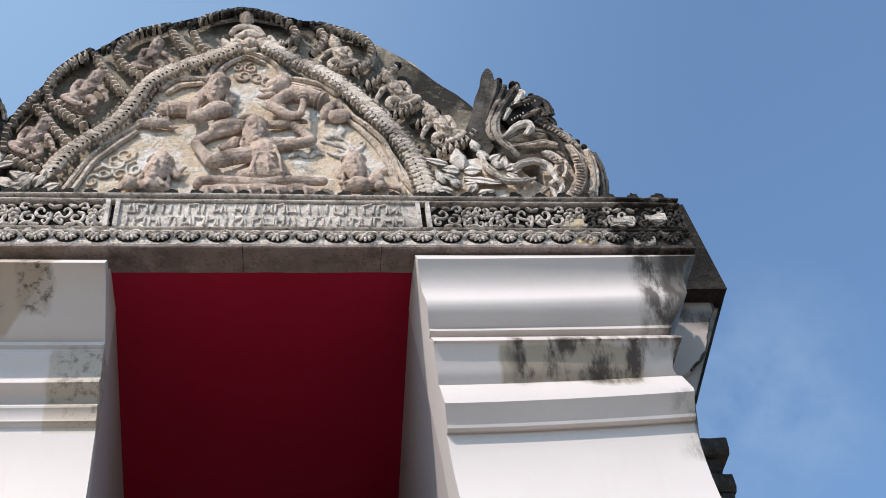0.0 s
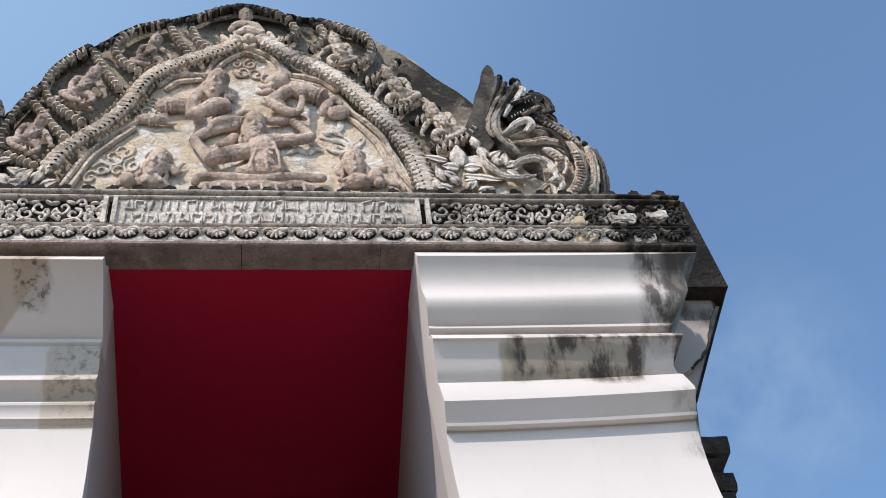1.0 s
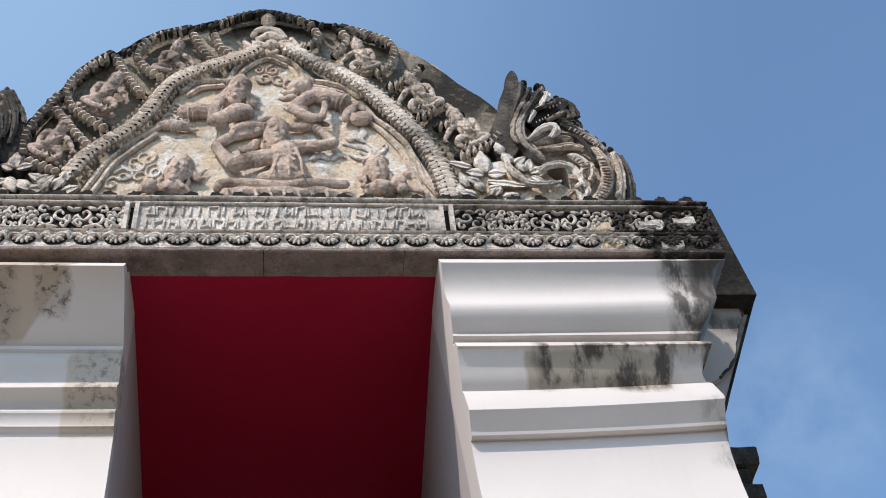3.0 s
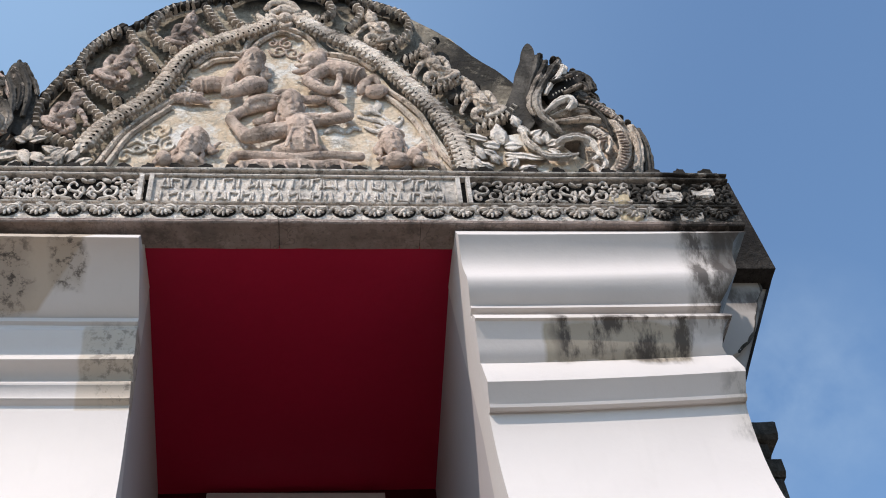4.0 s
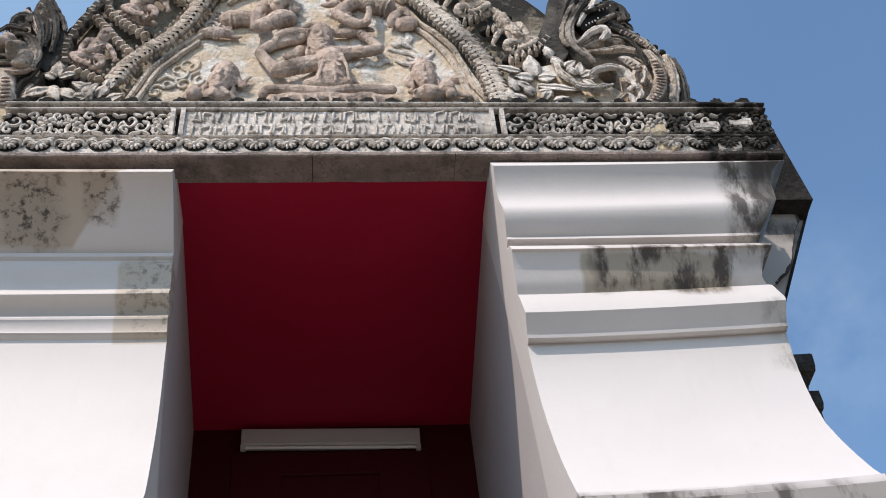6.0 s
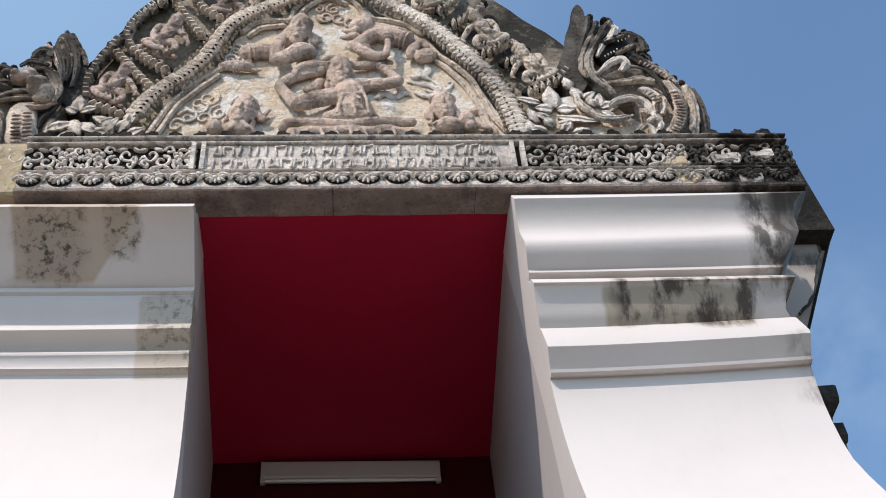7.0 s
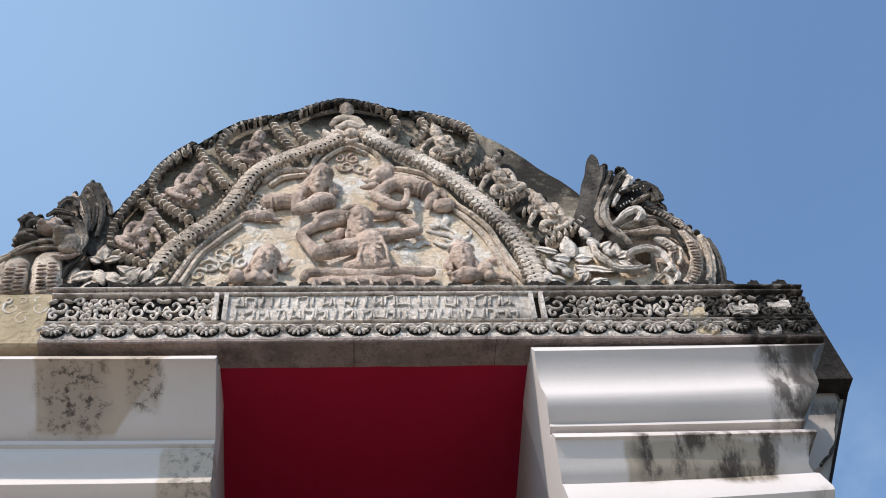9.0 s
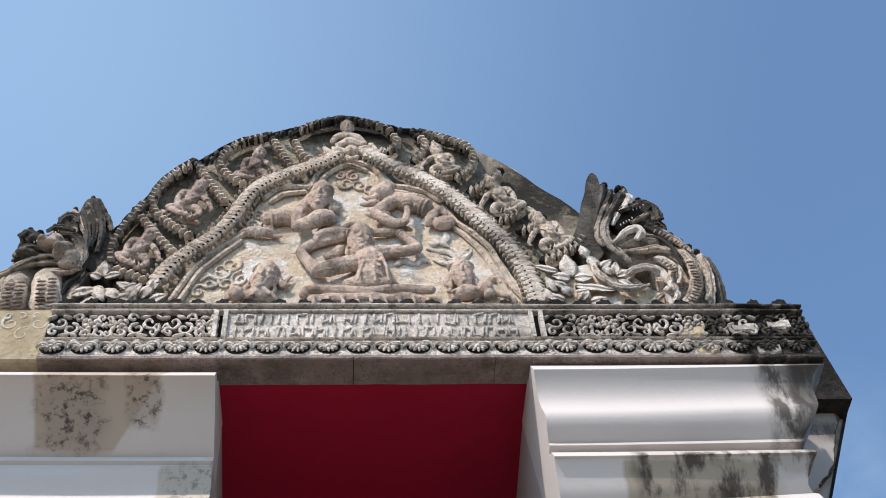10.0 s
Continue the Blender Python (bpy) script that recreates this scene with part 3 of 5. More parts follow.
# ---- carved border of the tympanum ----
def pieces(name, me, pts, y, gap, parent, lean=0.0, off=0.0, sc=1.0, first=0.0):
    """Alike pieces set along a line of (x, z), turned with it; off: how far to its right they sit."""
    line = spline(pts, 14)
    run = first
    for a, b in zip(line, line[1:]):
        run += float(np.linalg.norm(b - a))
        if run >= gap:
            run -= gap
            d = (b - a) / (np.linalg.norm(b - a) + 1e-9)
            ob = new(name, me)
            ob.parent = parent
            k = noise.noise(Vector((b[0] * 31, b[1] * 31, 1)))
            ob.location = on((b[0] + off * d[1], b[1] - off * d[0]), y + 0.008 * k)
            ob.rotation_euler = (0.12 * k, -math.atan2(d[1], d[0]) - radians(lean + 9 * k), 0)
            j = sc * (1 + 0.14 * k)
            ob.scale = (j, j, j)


def piece(name, r, mat, rough=0.006, size=19, nu=8, nv=5):
    s = Shape()
    blob(s, (0, 0, 0), r, 0, nu, nv)
    return s.mesh(name, mat, True, rough, size)


def block(name, hx, hy, hz, mat, c=0.3, rough=0.005, smooth=False):
    """A small worn block: front edges cut back."""
    s = Shape()
    v = []
    for y, k in ((hy, 1.0), (-hy * 0.3, 1.0), (-hy, 1 - c)):
        v += [(-hx * k, y, -hz * k), (hx * k, y, -hz * k), (hx * k * 0.9, y, hz * k), (-hx * k, y, hz * k * 0.8)]
    s.add(v, [(8, 9, 10, 11), (0, 1, 5, 4), (1, 2, 6, 5), (2, 3, 7, 6), (3, 0, 4, 7), (4, 5, 9, 8), (5, 6, 10, 9), (6, 7, 11, 10), (7, 4, 8, 11)])
    return s.mesh(name, mat, smooth, rough, 23)


SCALE = block("scale", 0.034, 0.034, 0.0125, M_GREY, 0.45, 0.010)
KNOB = piece("knob", (0.032, 0.045, 0.026), M_DARK, 0.014)
BEAD = piece("bead", (0.015, 0.026, 0.015), M_GREY, 0.006)

# Raised black dots: the dark of small holes is painted, not cut.
PIT_DOT = piece("pit", (0.0065, 0.014, 0.019), M_BLACK, 0.005)
PLATE_UP = piece("ring_plate", (0.037, 0.034, 0.070), M_GREY, 0.018, 23, 9, 7)
PLATE_PINK = piece("ring_plate", (0.034, 0.036, 0.060), M_STONE, 0.016, 23, 9, 7)
SPINE = piece("spine", (0.036, 0.055, 0.026), M_DARK, 0.012)
NOTCH = piece("notch", (0.048, 0.014, 0.014), M_SEAT, 0.005)


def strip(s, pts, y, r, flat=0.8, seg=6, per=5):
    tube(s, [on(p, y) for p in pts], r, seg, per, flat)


def niche(rows, mat=None):
    n = thing("niche_border", "curled stucco niche border of overlapping carved scales", "carving", "scaled niches along the gable edge")
    for pts in rows:
        s = Shape()
        strip(s, pts, -0.012, 0.038, 1.0)
        # Black rib: shade between the scales is put into its colour.
        part("rib", s, M_BLACK, n, rough=0.006)
        pieces("scale", SCALE, pts, -0.056, 0.054, n, 62)
    return n


niche([[(-1.759, 8.390), (-1.784, 8.595), (-1.754, 8.796), (-1.668, 9.063), (-1.642, 9.136)], [(-1.759, 8.390), (-1.675, 8.328), (-1.578, 8.279), (-1.488, 8.218)], [(-1.691, 9.063), (-1.579, 8.880), (-1.470, 8.704), (-1.367, 8.559)]])
niche([[(-1.340, 9.725), (-1.462, 9.563), (-1.553, 9.390), (-1.591, 9.210), (-1.544, 9.036), (-1.431, 8.896), (-1.255, 8.733)], [(-1.305, 9.677), (-1.227, 9.488), (-1.135, 9.306), (-1.047, 9.143)]])
niche([[(-0.800, 10.124), (-0.997, 10.015), (-1.108, 9.861), (-1.145, 9.696), (-1.072, 9.538), (-0.945, 9.415)], [(-0.762, 10.072), (-0.719, 9.936), (-0.650, 9.771), (-0.602, 9.658)]])
niche([[(-0.602, 10.076), (-0.561, 9.940), (-0.522, 9.823), (-0.432, 9.726)], [(-0.587, 10.164), (-0.429, 10.310), (-0.219, 10.388), (0.030, 10.322), (0.174, 10.217)], [(0.174, 10.181), (0.216, 10.077), (0.186, 9.955), (0.095, 9.885)]])
niche([[(0.382, 10.151), (0.441, 10.047), (0.416, 9.909), (0.339, 9.773)], [(0.403, 10.205), (0.617, 10.103), (0.765, 10.002), (0.814, 9.832), (0.775, 9.682), (0.649, 9.519)]])
niche([[(1.010, 9.638), (0.935, 9.508), (0.831, 9.412), (0.749, 9.348)], [(1.106, 9.096), (0.985, 8.978), (0.863, 8.919)]])
niche([[(1.262, 8.996), (1.148, 8.880), (1.068, 8.836)], [(1.539, 8.785), (1.454, 8.659), (1.334, 8.564), (1.193, 8.470)]])

# crest of knobs along the gable's edge
edge = [(-1.795, 8.626), (-1.77, 8.816), (-1.662, 9.1), (-1.505, 9.464), (-1.281, 9.74), (-1.044, 10.014), (-0.794, 10.141), (-0.609, 10.217), (-0.43, 10.348), (-0.21, 10.427), (0.054, 10.342), (0.213, 10.255), (0.396, 10.223), (0.618, 10.086), (0.815, 9.916)]
pieces("knob", KNOB, edge, -0.02, 0.105, tymp, 45, 0.018, 1.0)
pieces("knob", KNOB, edge, -0.06, 0.11, tymp, 20, 0.045, 0.8, 0.04)
s = Shape()
strip(s, [(a, b - 0.022) for a, b in edge], 0.05, 0.018, 2.4, 8, 5)
part("rim", s, M_BLACK, tymp, "black-stained rim", rough=0.022, size=11)


# ---- the scaled serpent body that arches over the field ----
def serpent(pts, label, plate):
    n = thing("serpent_arch", label, "carving", "scaled serpent bodies arching over the gable field")
    s = Shape()
    strip(s, pts, -0.05, 0.050, 0.8, 12, 6)
    worn(part("body", s, M_STONE, n, rough=0.008), 0.010, 0.016)
    pieces("ring_plate", plate, pts, -0.066, 0.046, n, 0)
    pieces("pit", PIT_DOT, pts, -0.098, 0.046, n, 12, 0.006, 0.62 if plate is PLATE_PINK else 0.45, 0.023)
    pieces("bead", BEAD, pts, -0.045, 0.052, n, 0, 0.084, 0.85)
    pieces("bead", BEAD, pts, -0.045, 0.058, n, 0, -0.084, 0.8)
    return n


serpent([(-1.44, 8.194), (-1.375, 8.38), (-1.273, 8.541), (-1.149, 8.687), (-1.032, 8.873), (-0.953, 9.088), (-0.886, 9.288), (-0.771, 9.451), (-0.624, 9.563), (-0.477, 9.662), (-0.349, 9.746), (-0.241, 9.848)], "pinkish grey scaled stucco serpent body with pearl edging", PLATE_PINK)
serpent([(-0.047, 9.886), (0.067, 9.796), (0.203, 9.651), (0.381, 9.534), (0.528, 9.372), (0.676, 9.176), (0.793, 8.965), (0.899, 8.782), (0.985, 8.598), (1.043, 8.407), (1.078, 8.204), (1.097, 8.021)], "grey scaled stucco serpent body with flaked white edging", PLATE_UP)

for pts in ([(-1.323, 8.015), (-1.212, 8.330), (-1.082, 8.548), (-0.912, 8.749), (-0.860, 8.791)], [(-1.270, 7.992), (-1.171, 8.293), (-1.047, 8.496), (-0.915, 8.682)],
            [(-0.783, 9.221), (-0.698, 9.342), (-0.575, 9.390), (-0.457, 9.392), (-0.410, 9.549), (-0.326, 9.663), (-0.162, 9.764), (-0.005, 9.685), (0.071, 9.573), (0.120, 9.432), (0.272, 9.388), (0.406, 9.328), (0.518, 9.208)],
            [(-0.731, 9.177), (-0.637, 9.283), (-0.488, 9.315)], [(-0.366, 9.487), (-0.283, 9.615), (-0.162, 9.698), (-0.032, 9.619)], [(0.143, 9.339), (0.269, 9.311), (0.393, 9.252)],
            [(0.571, 8.988), (0.699, 8.833), (0.827, 8.628), (0.887, 8.429), (0.929, 8.226), (1.014, 8.030)], [(0.549, 8.916), (0.676, 8.749), (0.781, 8.560), (0.840, 8.352), (0.883, 8.163), (0.943, 8.006)]):
    s = Shape()
    strip(s, pts, -0.02, 0.022, 1.0, 6, 6)
    part("field_moulding", s, M_STONE, tymp, "pale worn moulding round the field", rough=0.006)


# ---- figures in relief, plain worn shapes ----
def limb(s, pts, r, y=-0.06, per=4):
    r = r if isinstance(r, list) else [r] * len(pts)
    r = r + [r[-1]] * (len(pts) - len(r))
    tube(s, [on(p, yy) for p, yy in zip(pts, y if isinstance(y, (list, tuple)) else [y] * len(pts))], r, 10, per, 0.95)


def tilted(s, c, r, turn=0.0, nod=34.0, nu=12, nv=8):
    """An ellipsoid turned in the plane of the front and nodding down towards the ground before the gate."""
    ca, sa = math.cos(radians(turn)), math.sin(radians(turn))
    cn, sn = math.cos(radians(nod)), math.sin(radians(nod))
    k = Shape()
    blob(k, (0, 0, 0), r, 0, nu, nv)
    v = []
    for x, y, z in k.v:
        y, z = y * cn - z * sn, y * sn + z * cn
        v.append((c[0] + ca * x - sa * z, c[1] + y, c[2] + sa * x + ca * z))
    s.add(v, k.f)


def head(s, p, w, h, y=-0.10, turn=0, nod=6.0, braid=True):
    """A plain worn head that bows: brow, nose and lips barely raised, hair drawn back under a band, curls at the ears."""
    h *= 1.36
    c = Vector(on(p, y))
    ca, sa = math.cos(radians(turn)), math.sin(radians(turn))
    cn, sn = math.cos(radians(nod)), math.sin(radians(nod))

    def put(a, d, v, r, spin=0.0, nu=8, nv=5):
        yy, zz = d * cn - v * sn, d * sn + v * cn
        tilted(s, (c.x + a * ca - zz * sa, c.y + yy, c.z + a * sa + zz * ca), r, turn + spin, nod, nu, nv)
    put(0, 0, 0, (w * 0.84, w * 0.80, h), 0, 16, 11)
    put(0, -0.12 * w, -h * 0.36, (w * 0.64, w * 0.64, h * 0.56), 0, 14, 9)
    put(0, 0.30 * w, h * 0.44, (w * 1.00, w * 0.78, h * 0.60), 0, 16, 10)
    put(0, -w * 0.86, -h * 0.12, (w * 0.10, w * 0.15, h * 0.20))
    put(0, -w * 0.80, -h * 0.24, (w * 0.17, w * 0.13, h * 0.07))
    for sd in (-1, 1):
        put(sd * w * 0.34, -w * 0.73, h * 0.13, (w * 0.24, w * 0.06, h * 0.035), -12 * sd)
        put(sd * w * 0.34, -w * 0.70, h * 0.01, (w * 0.18, w * 0.09, h * 0.065))
        put(sd * w * 0.42, -w * 0.50, -h * 0.28, (w * 0.24, w * 0.2, h * 0.20))
        put(sd * w * 0.90, 0.1 * w, -h * 0.10, (w * 0.12, w * 0.24, h * 0.32))
        if braid:
            put(sd * w * 1.00, 0.3 * w, -h * 0.55, (w * 0.20, w * 0.3, h * 0.30))
            put(sd * w * 1.14, 0.3 * w, -h * 0.95, (w * 0.24, w * 0.26, h * 0.14), 30 * sd)
    put(0, -w * 0.74, -h * 0.44, (w * 0.25, w * 0.09, h * 0.045))
    put(0, -w * 0.72, -h * 0.55, (w * 0.20, w * 0.09, h * 0.045))
    put(0, -w * 0.58, -h * 0.78, (w * 0.20, w * 0.14, h * 0.12))
    for k in range(11):
        t = math.pi * k / 10
        put(1.00 * w * math.cos(t), -w * 0.56 * math.sin(t), 0.34 * h + 0.20 * h * math.sin(t), (w * 0.11, w * 0.11, h * 0.07), 0, 6, 4)


def cuff(s, a, b, r, y=-0.08, t=0.5, wide=0.013):
    """Two thin rings round a limb between a and b."""
    d = (Vector(b) - Vector(a)).normalized()
    m = Vector(a).lerp(Vector(b), t)
    for k in (-0.016, 0.016):
        q = m + k * d
        blob(s, on(q, y), (wide, r, r * 1.2), math.degrees(math.atan2(d.y, d.x)), 8, 5)


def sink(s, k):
    """Flattens a carving along the camera's rays, so that its outline stays in view."""
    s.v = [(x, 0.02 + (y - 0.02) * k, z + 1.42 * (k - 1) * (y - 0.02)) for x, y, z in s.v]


def relief(build, mat, label):
    s = Shape()
    build(s)
    sink(s, 0.74)
    return tagged(worn(part("relief_figure", s, mat, None, rough=0.004, size=11), 0.006, 0.005), label, "relief")


def dancer(s):
    head(s, (-0.08, 8.718), 0.096, 0.128, -0.12, 2)
    limb(s, [(-0.034, 8.531), (-0.019, 8.439), (-0.013, 8.337), (-0.022, 8.225)], [0.090, 0.111, 0.094, 0.115], [-0.05, -0.075, -0.07, -0.06])
    limb(s, [(-0.143, 8.53), (-0.026, 8.544), (0.1, 8.558)], [0.049, 0.062, 0.053], [-0.05, -0.07, -0.06])
    limb(s, [(-0.058, 8.452), (-0.228, 8.412), (-0.358, 8.354)], [0.062, 0.062, 0.053], [-0.07, -0.11, -0.11])
    limb(s, [(-0.373, 8.348), (-0.441, 8.45), (-0.499, 8.56)], [0.053, 0.041, 0.037], [-0.11, -0.09, -0.07])
    limb(s, [(-0.499, 8.56), (-0.419, 8.647), (-0.31, 8.702), (-0.207, 8.744)], [0.037, 0.041, 0.041, 0.045], [-0.07, -0.05, -0.05, -0.05])
    limb(s, [(-0.16, 8.806), (-0.272, 8.812), (-0.367, 8.77), (-0.397, 8.694)], [0.033, 0.037, 0.033, 0.025], [-0.06, -0.09, -0.09, -0.08])
    limb(s, [(-0.063, 8.891), (-0.144, 8.897), (-0.208, 8.861)], [0.025, 0.025, 0.016], -0.06)
    limb(s, [(-0.214, 8.595), (-0.268, 8.529), (-0.33, 8.528)], [0.041, 0.037, 0.021], -0.04)
    limb(s, [(0.132, 8.565), (0.227, 8.579), (0.331, 8.613)], [0.045, 0.045, 0.037], [-0.06, -0.09, -0.09])
    limb(s, [(0.331, 8.613), (0.256, 8.721), (0.171, 8.838)], [0.037, 0.033, 0.029], [-0.09, -0.07, -0.06])
    limb(s, [(0.171, 8.838), (0.098, 8.802), (0.009, 8.801)], [0.033, 0.037, 0.033], [-0.06, -0.06, -0.06])
    limb(s, [(0.171, 8.838), (0.236, 8.852), (0.289, 8.839)], [0.025, 0.025, 0.016], -0.06)
    limb(s, [(-0.181, 8.199), (-0.029, 8.224), (0.152, 8.188)], [0.037, 0.062, 0.037], [-0.05, -0.08, -0.05])
    limb(s, [(-0.463, 8.077), (-0.428, 8.143), (-0.226, 8.138), (-0.03, 8.12)], [0.033, 0.033, 0.037, 0.037], [-0.08, -0.09, -0.09, -0.10])
    limb(s, [(-0.03, 8.12), (0.151, 8.151), (0.401, 8.14)], [0.037, 0.037, 0.033], [-0.10, -0.09, -0.07])
    limb(s, [(-0.442, 7.994), (-0.317, 8.042), (-0.15, 8.042), (-0.02, 8.066)], [0.025, 0.041, 0.041, 0.033], -0.09)
    limb(s, [(-0.02, 8.066), (0.11, 8.031), (0.242, 8.055), (0.386, 7.996)], [0.033, 0.045, 0.041, 0.025], -0.09)
    limb(s, [(-0.371, 7.965), (-0.15, 7.971), (0.072, 7.965), (0.295, 7.966)], [0.025, 0.029, 0.029, 0.025], -0.06)
    for k in range(9):
        a = -0.40 + 0.095 * k
        limb(s, [(a, 8.075), (a + 0.012, 8.005)], [0.012, 0.016], -0.125, 2)
    for a, b in (((-0.05, 8.531), (-0.082, 8.388)), ((-0.082, 8.388), (-0.105, 8.261)), ((0.06, 8.545), (0.096, 8.402)), ((0.096, 8.402), (0.108, 8.25)), ((0.004, 8.466), (0.017, 8.249)), ((-0.05, 8.465), (0.067, 8.479)), ((-0.034, 8.504), (0.05, 8.414))):
        limb(s, [a, b], [0.012, 0.012], -0.155, 3)
    cuff(s, (-0.228, 8.412), (-0.358, 8.354), 0.058, -0.11, 0.5)
    cuff(s, (-0.228, 8.412), (-0.358, 8.354), 0.060, -0.11, 0.05)
    cuff(s, (-0.272, 8.812), (-0.367, 8.77), 0.038, -0.09, 0.2)
    cuff(s, (0.227, 8.579), (0.331, 8.613), 0.042, -0.09, 0.4)
    cuff(s, (0.331, 8.613), (0.171, 8.838), 0.036, -0.07, 0.75)


def upper_left(s):
    head(s, (-0.378, 9.266), 0.092, 0.125, -0.12, -8)
    limb(s, [(-0.285, 9.185), (-0.276, 9.097), (-0.235, 9.112)], [0.029, 0.033, 0.016], -0.07)
    limb(s, [(-0.435, 9.227), (-0.483, 9.152), (-0.529, 9.064)], [0.049, 0.045, 0.037], [-0.05, -0.08, -0.10])
    limb(s, [(-0.529, 9.064), (-0.541, 8.963), (-0.545, 8.865)], [0.037, 0.037, 0.037], [-0.10, -0.12, -0.12])
    limb(s, [(-0.549, 8.858), (-0.451, 8.915), (-0.363, 8.98), (-0.298, 8.966)], [0.041, 0.057, 0.070, 0.062], [-0.12, -0.13, -0.09, -0.03])
    limb(s, [(-0.751, 8.961), (-0.655, 8.976), (-0.566, 8.977)], [0.062, 0.062, 0.057], [-0.04, -0.06, -0.06])
    cuff(s, (-0.751, 8.961), (-0.566, 8.977), 0.066, -0.055, 0.28)
    cuff(s, (-0.529, 9.064), (-0.545, 8.865), 0.044, -0.11, 0.4)
    limb(s, [(-0.448, 9.08), (-0.399, 9.124), (-0.341, 9.081)], [0.037, 0.049, 0.033], -0.05)


def left_hand(s):
    limb(s, [(-0.907, 8.785), (-0.821, 8.806), (-0.733, 8.787), (-0.684, 8.766)], [0.033, 0.041, 0.037, 0.025], [-0.04, -0.07, -0.06, -0.04])
    limb(s, [(-0.732, 8.78), (-0.675, 8.746), (-0.628, 8.753)], [0.021, 0.016, 0.008], -0.05)
    limb(s, [(-0.751, 8.821), (-0.721, 8.863), (-0.704, 8.842)], [0.016, 0.016, 0.012], -0.07)
    cuff(s, (-0.907, 8.785), (-0.733, 8.787), 0.044, -0.06, 0.6)


def upper_right(s):
    tilted(s, on((0.075, 9.303), -0.10), (0.094, 0.075, 0.080), 12, 20, 14, 9)
    tilted(s, on((0.119, 9.38), -0.09), (0.060, 0.060, 0.060), 0, 20)
    limb(s, [(0.049, 9.25), (-0.019, 9.234), (-0.06, 9.248)], [0.029, 0.021, 0.012], [-0.12, -0.11, -0.09])
    limb(s, [(0.039, 9.189), (-0.028, 9.159), (-0.078, 9.158)], [0.033, 0.025, 0.012], [-0.10, -0.09, -0.07])
    limb(s, [(0.182, 9.221), (0.281, 9.178), (0.379, 9.127), (0.436, 9.091)], [0.070, 0.078, 0.074, 0.049], [-0.04, -0.06, -0.05, -0.02])
    limb(s, [(0.182, 9.221), (0.096, 9.131), (0.021, 9.049)], [0.057, 0.049, 0.041], [-0.06, -0.09, -0.10])
    limb(s, [(0.021, 9.049), (0.093, 8.971), (0.174, 8.922), (0.239, 8.93)], [0.041, 0.041, 0.037, 0.033], [-0.10, -0.12, -0.12, -0.12])
    limb(s, [(0.248, 8.944), (0.265, 9.074), (0.274, 9.208)], [0.029, 0.025, 0.025], [-0.14, -0.14, -0.12])
    limb(s, [(0.275, 9.223), (0.243, 9.283), (0.21, 9.313)], [0.029, 0.021, 0.012], -0.10)
    limb(s, [(0.275, 9.238), (0.319, 9.284), (0.343, 9.254)], [0.021, 0.016, 0.012], -0.09)
    cuff(s, (0.021, 9.049), (0.174, 8.922), 0.052, -0.11, 0.45)
    cuff(s, (0.281, 9.178), (0.436, 9.091), 0.080, -0.05, 0.75)
    cuff(s, (0.265, 9.074), (0.274, 9.208), 0.038, -0.14, 0.6)


def side_right(s):
    limb(s, [(0.484, 8.911), (0.543, 8.933), (0.585, 8.948)], [0.053, 0.057, 0.037], [-0.07, -0.08, -0.04])
    limb(s, [(0.477, 9.077), (0.439, 8.99), (0.41, 8.903)], [0.029, 0.045, 0.029], [-0.05, -0.08, -0.06])
    limb(s, [(0.468, 9.062), (0.519, 9.092), (0.549, 9.034)], [0.029, 0.033, 0.021], -0.05)


def lower_left(s):
    head(s, (-0.733, 8.271), 0.094, 0.118, -0.09, -14)
    limb(s, [(-0.713, 8.448), (-0.671, 8.372), (-0.636, 8.271), (-0.601, 8.173), (-0.557, 8.192)], [0.016, 0.021, 0.025, 0.021, 0.012], -0.06)
    limb(s, [(-0.594, 8.185), (-0.574, 8.247), (-0.546, 8.284)], [0.016, 0.016, 0.008], -0.05)
    limb(s, [(-0.859, 8.04), (-0.759, 8.088), (-0.645, 8.029)], [0.033, 0.062, 0.033], [-0.03, -0.06, -0.03])
    limb(s, [(-0.797, 8.1), (-0.741, 8.154), (-0.686, 8.1)], [0.016, 0.021, 0.016], -0.10)
    limb(s, [(-0.86, 8.148), (-0.825, 8.184), (-0.787, 8.172)], [0.016, 0.021, 0.016], -0.03)
    tilted(s, on((-0.908, 8.1), -0.09), (0.052, 0.055, 0.052), 0)
    limb(s, [(-0.92, 8.076), (-0.949, 8.064), (-0.968, 8.028)], [0.041, 0.029, 0.016], -0.06)


def lower_right(s):
    head(s, (0.613, 8.328), 0.090, 0.110, -0.09, 4)
    limb(s, [(0.553, 8.366), (0.525, 8.289), (0.497, 8.214), (0.533, 8.177)], [0.016, 0.021, 0.025, 0.016], -0.06)
    limb(s, [(0.548, 8.068), (0.635, 8.116), (0.709, 8.092)], [0.041, 0.062, 0.041], [-0.05, -0.08, -0.05])
    limb(s, [(0.522, 8.02), (0.576, 7.984), (0.647, 7.984), (0.705, 8.044)], [0.012, 0.021, 0.021, 0.012], -0.10)
    limb(s, [(0.537, 8.128), (0.625, 8.178), (0.708, 8.166)], [0.012, 0.016, 0.012], -0.10)
    tilted(s, on((0.76, 8.154), -0.08), (0.062, 0.065, 0.066), 0)
    tilted(s, on((0.786, 8.105), -0.12), (0.040, 0.045, 0.040), 0)
    limb(s, [(0.802, 8.105), (0.854, 8.093), (0.912, 8.063)], [0.025, 0.021, 0.021], -0.06)
    limb(s, [(0.791, 8.24), (0.862, 8.253), (0.899, 8.154)], [0.029, 0.037, 0.021], -0.02)


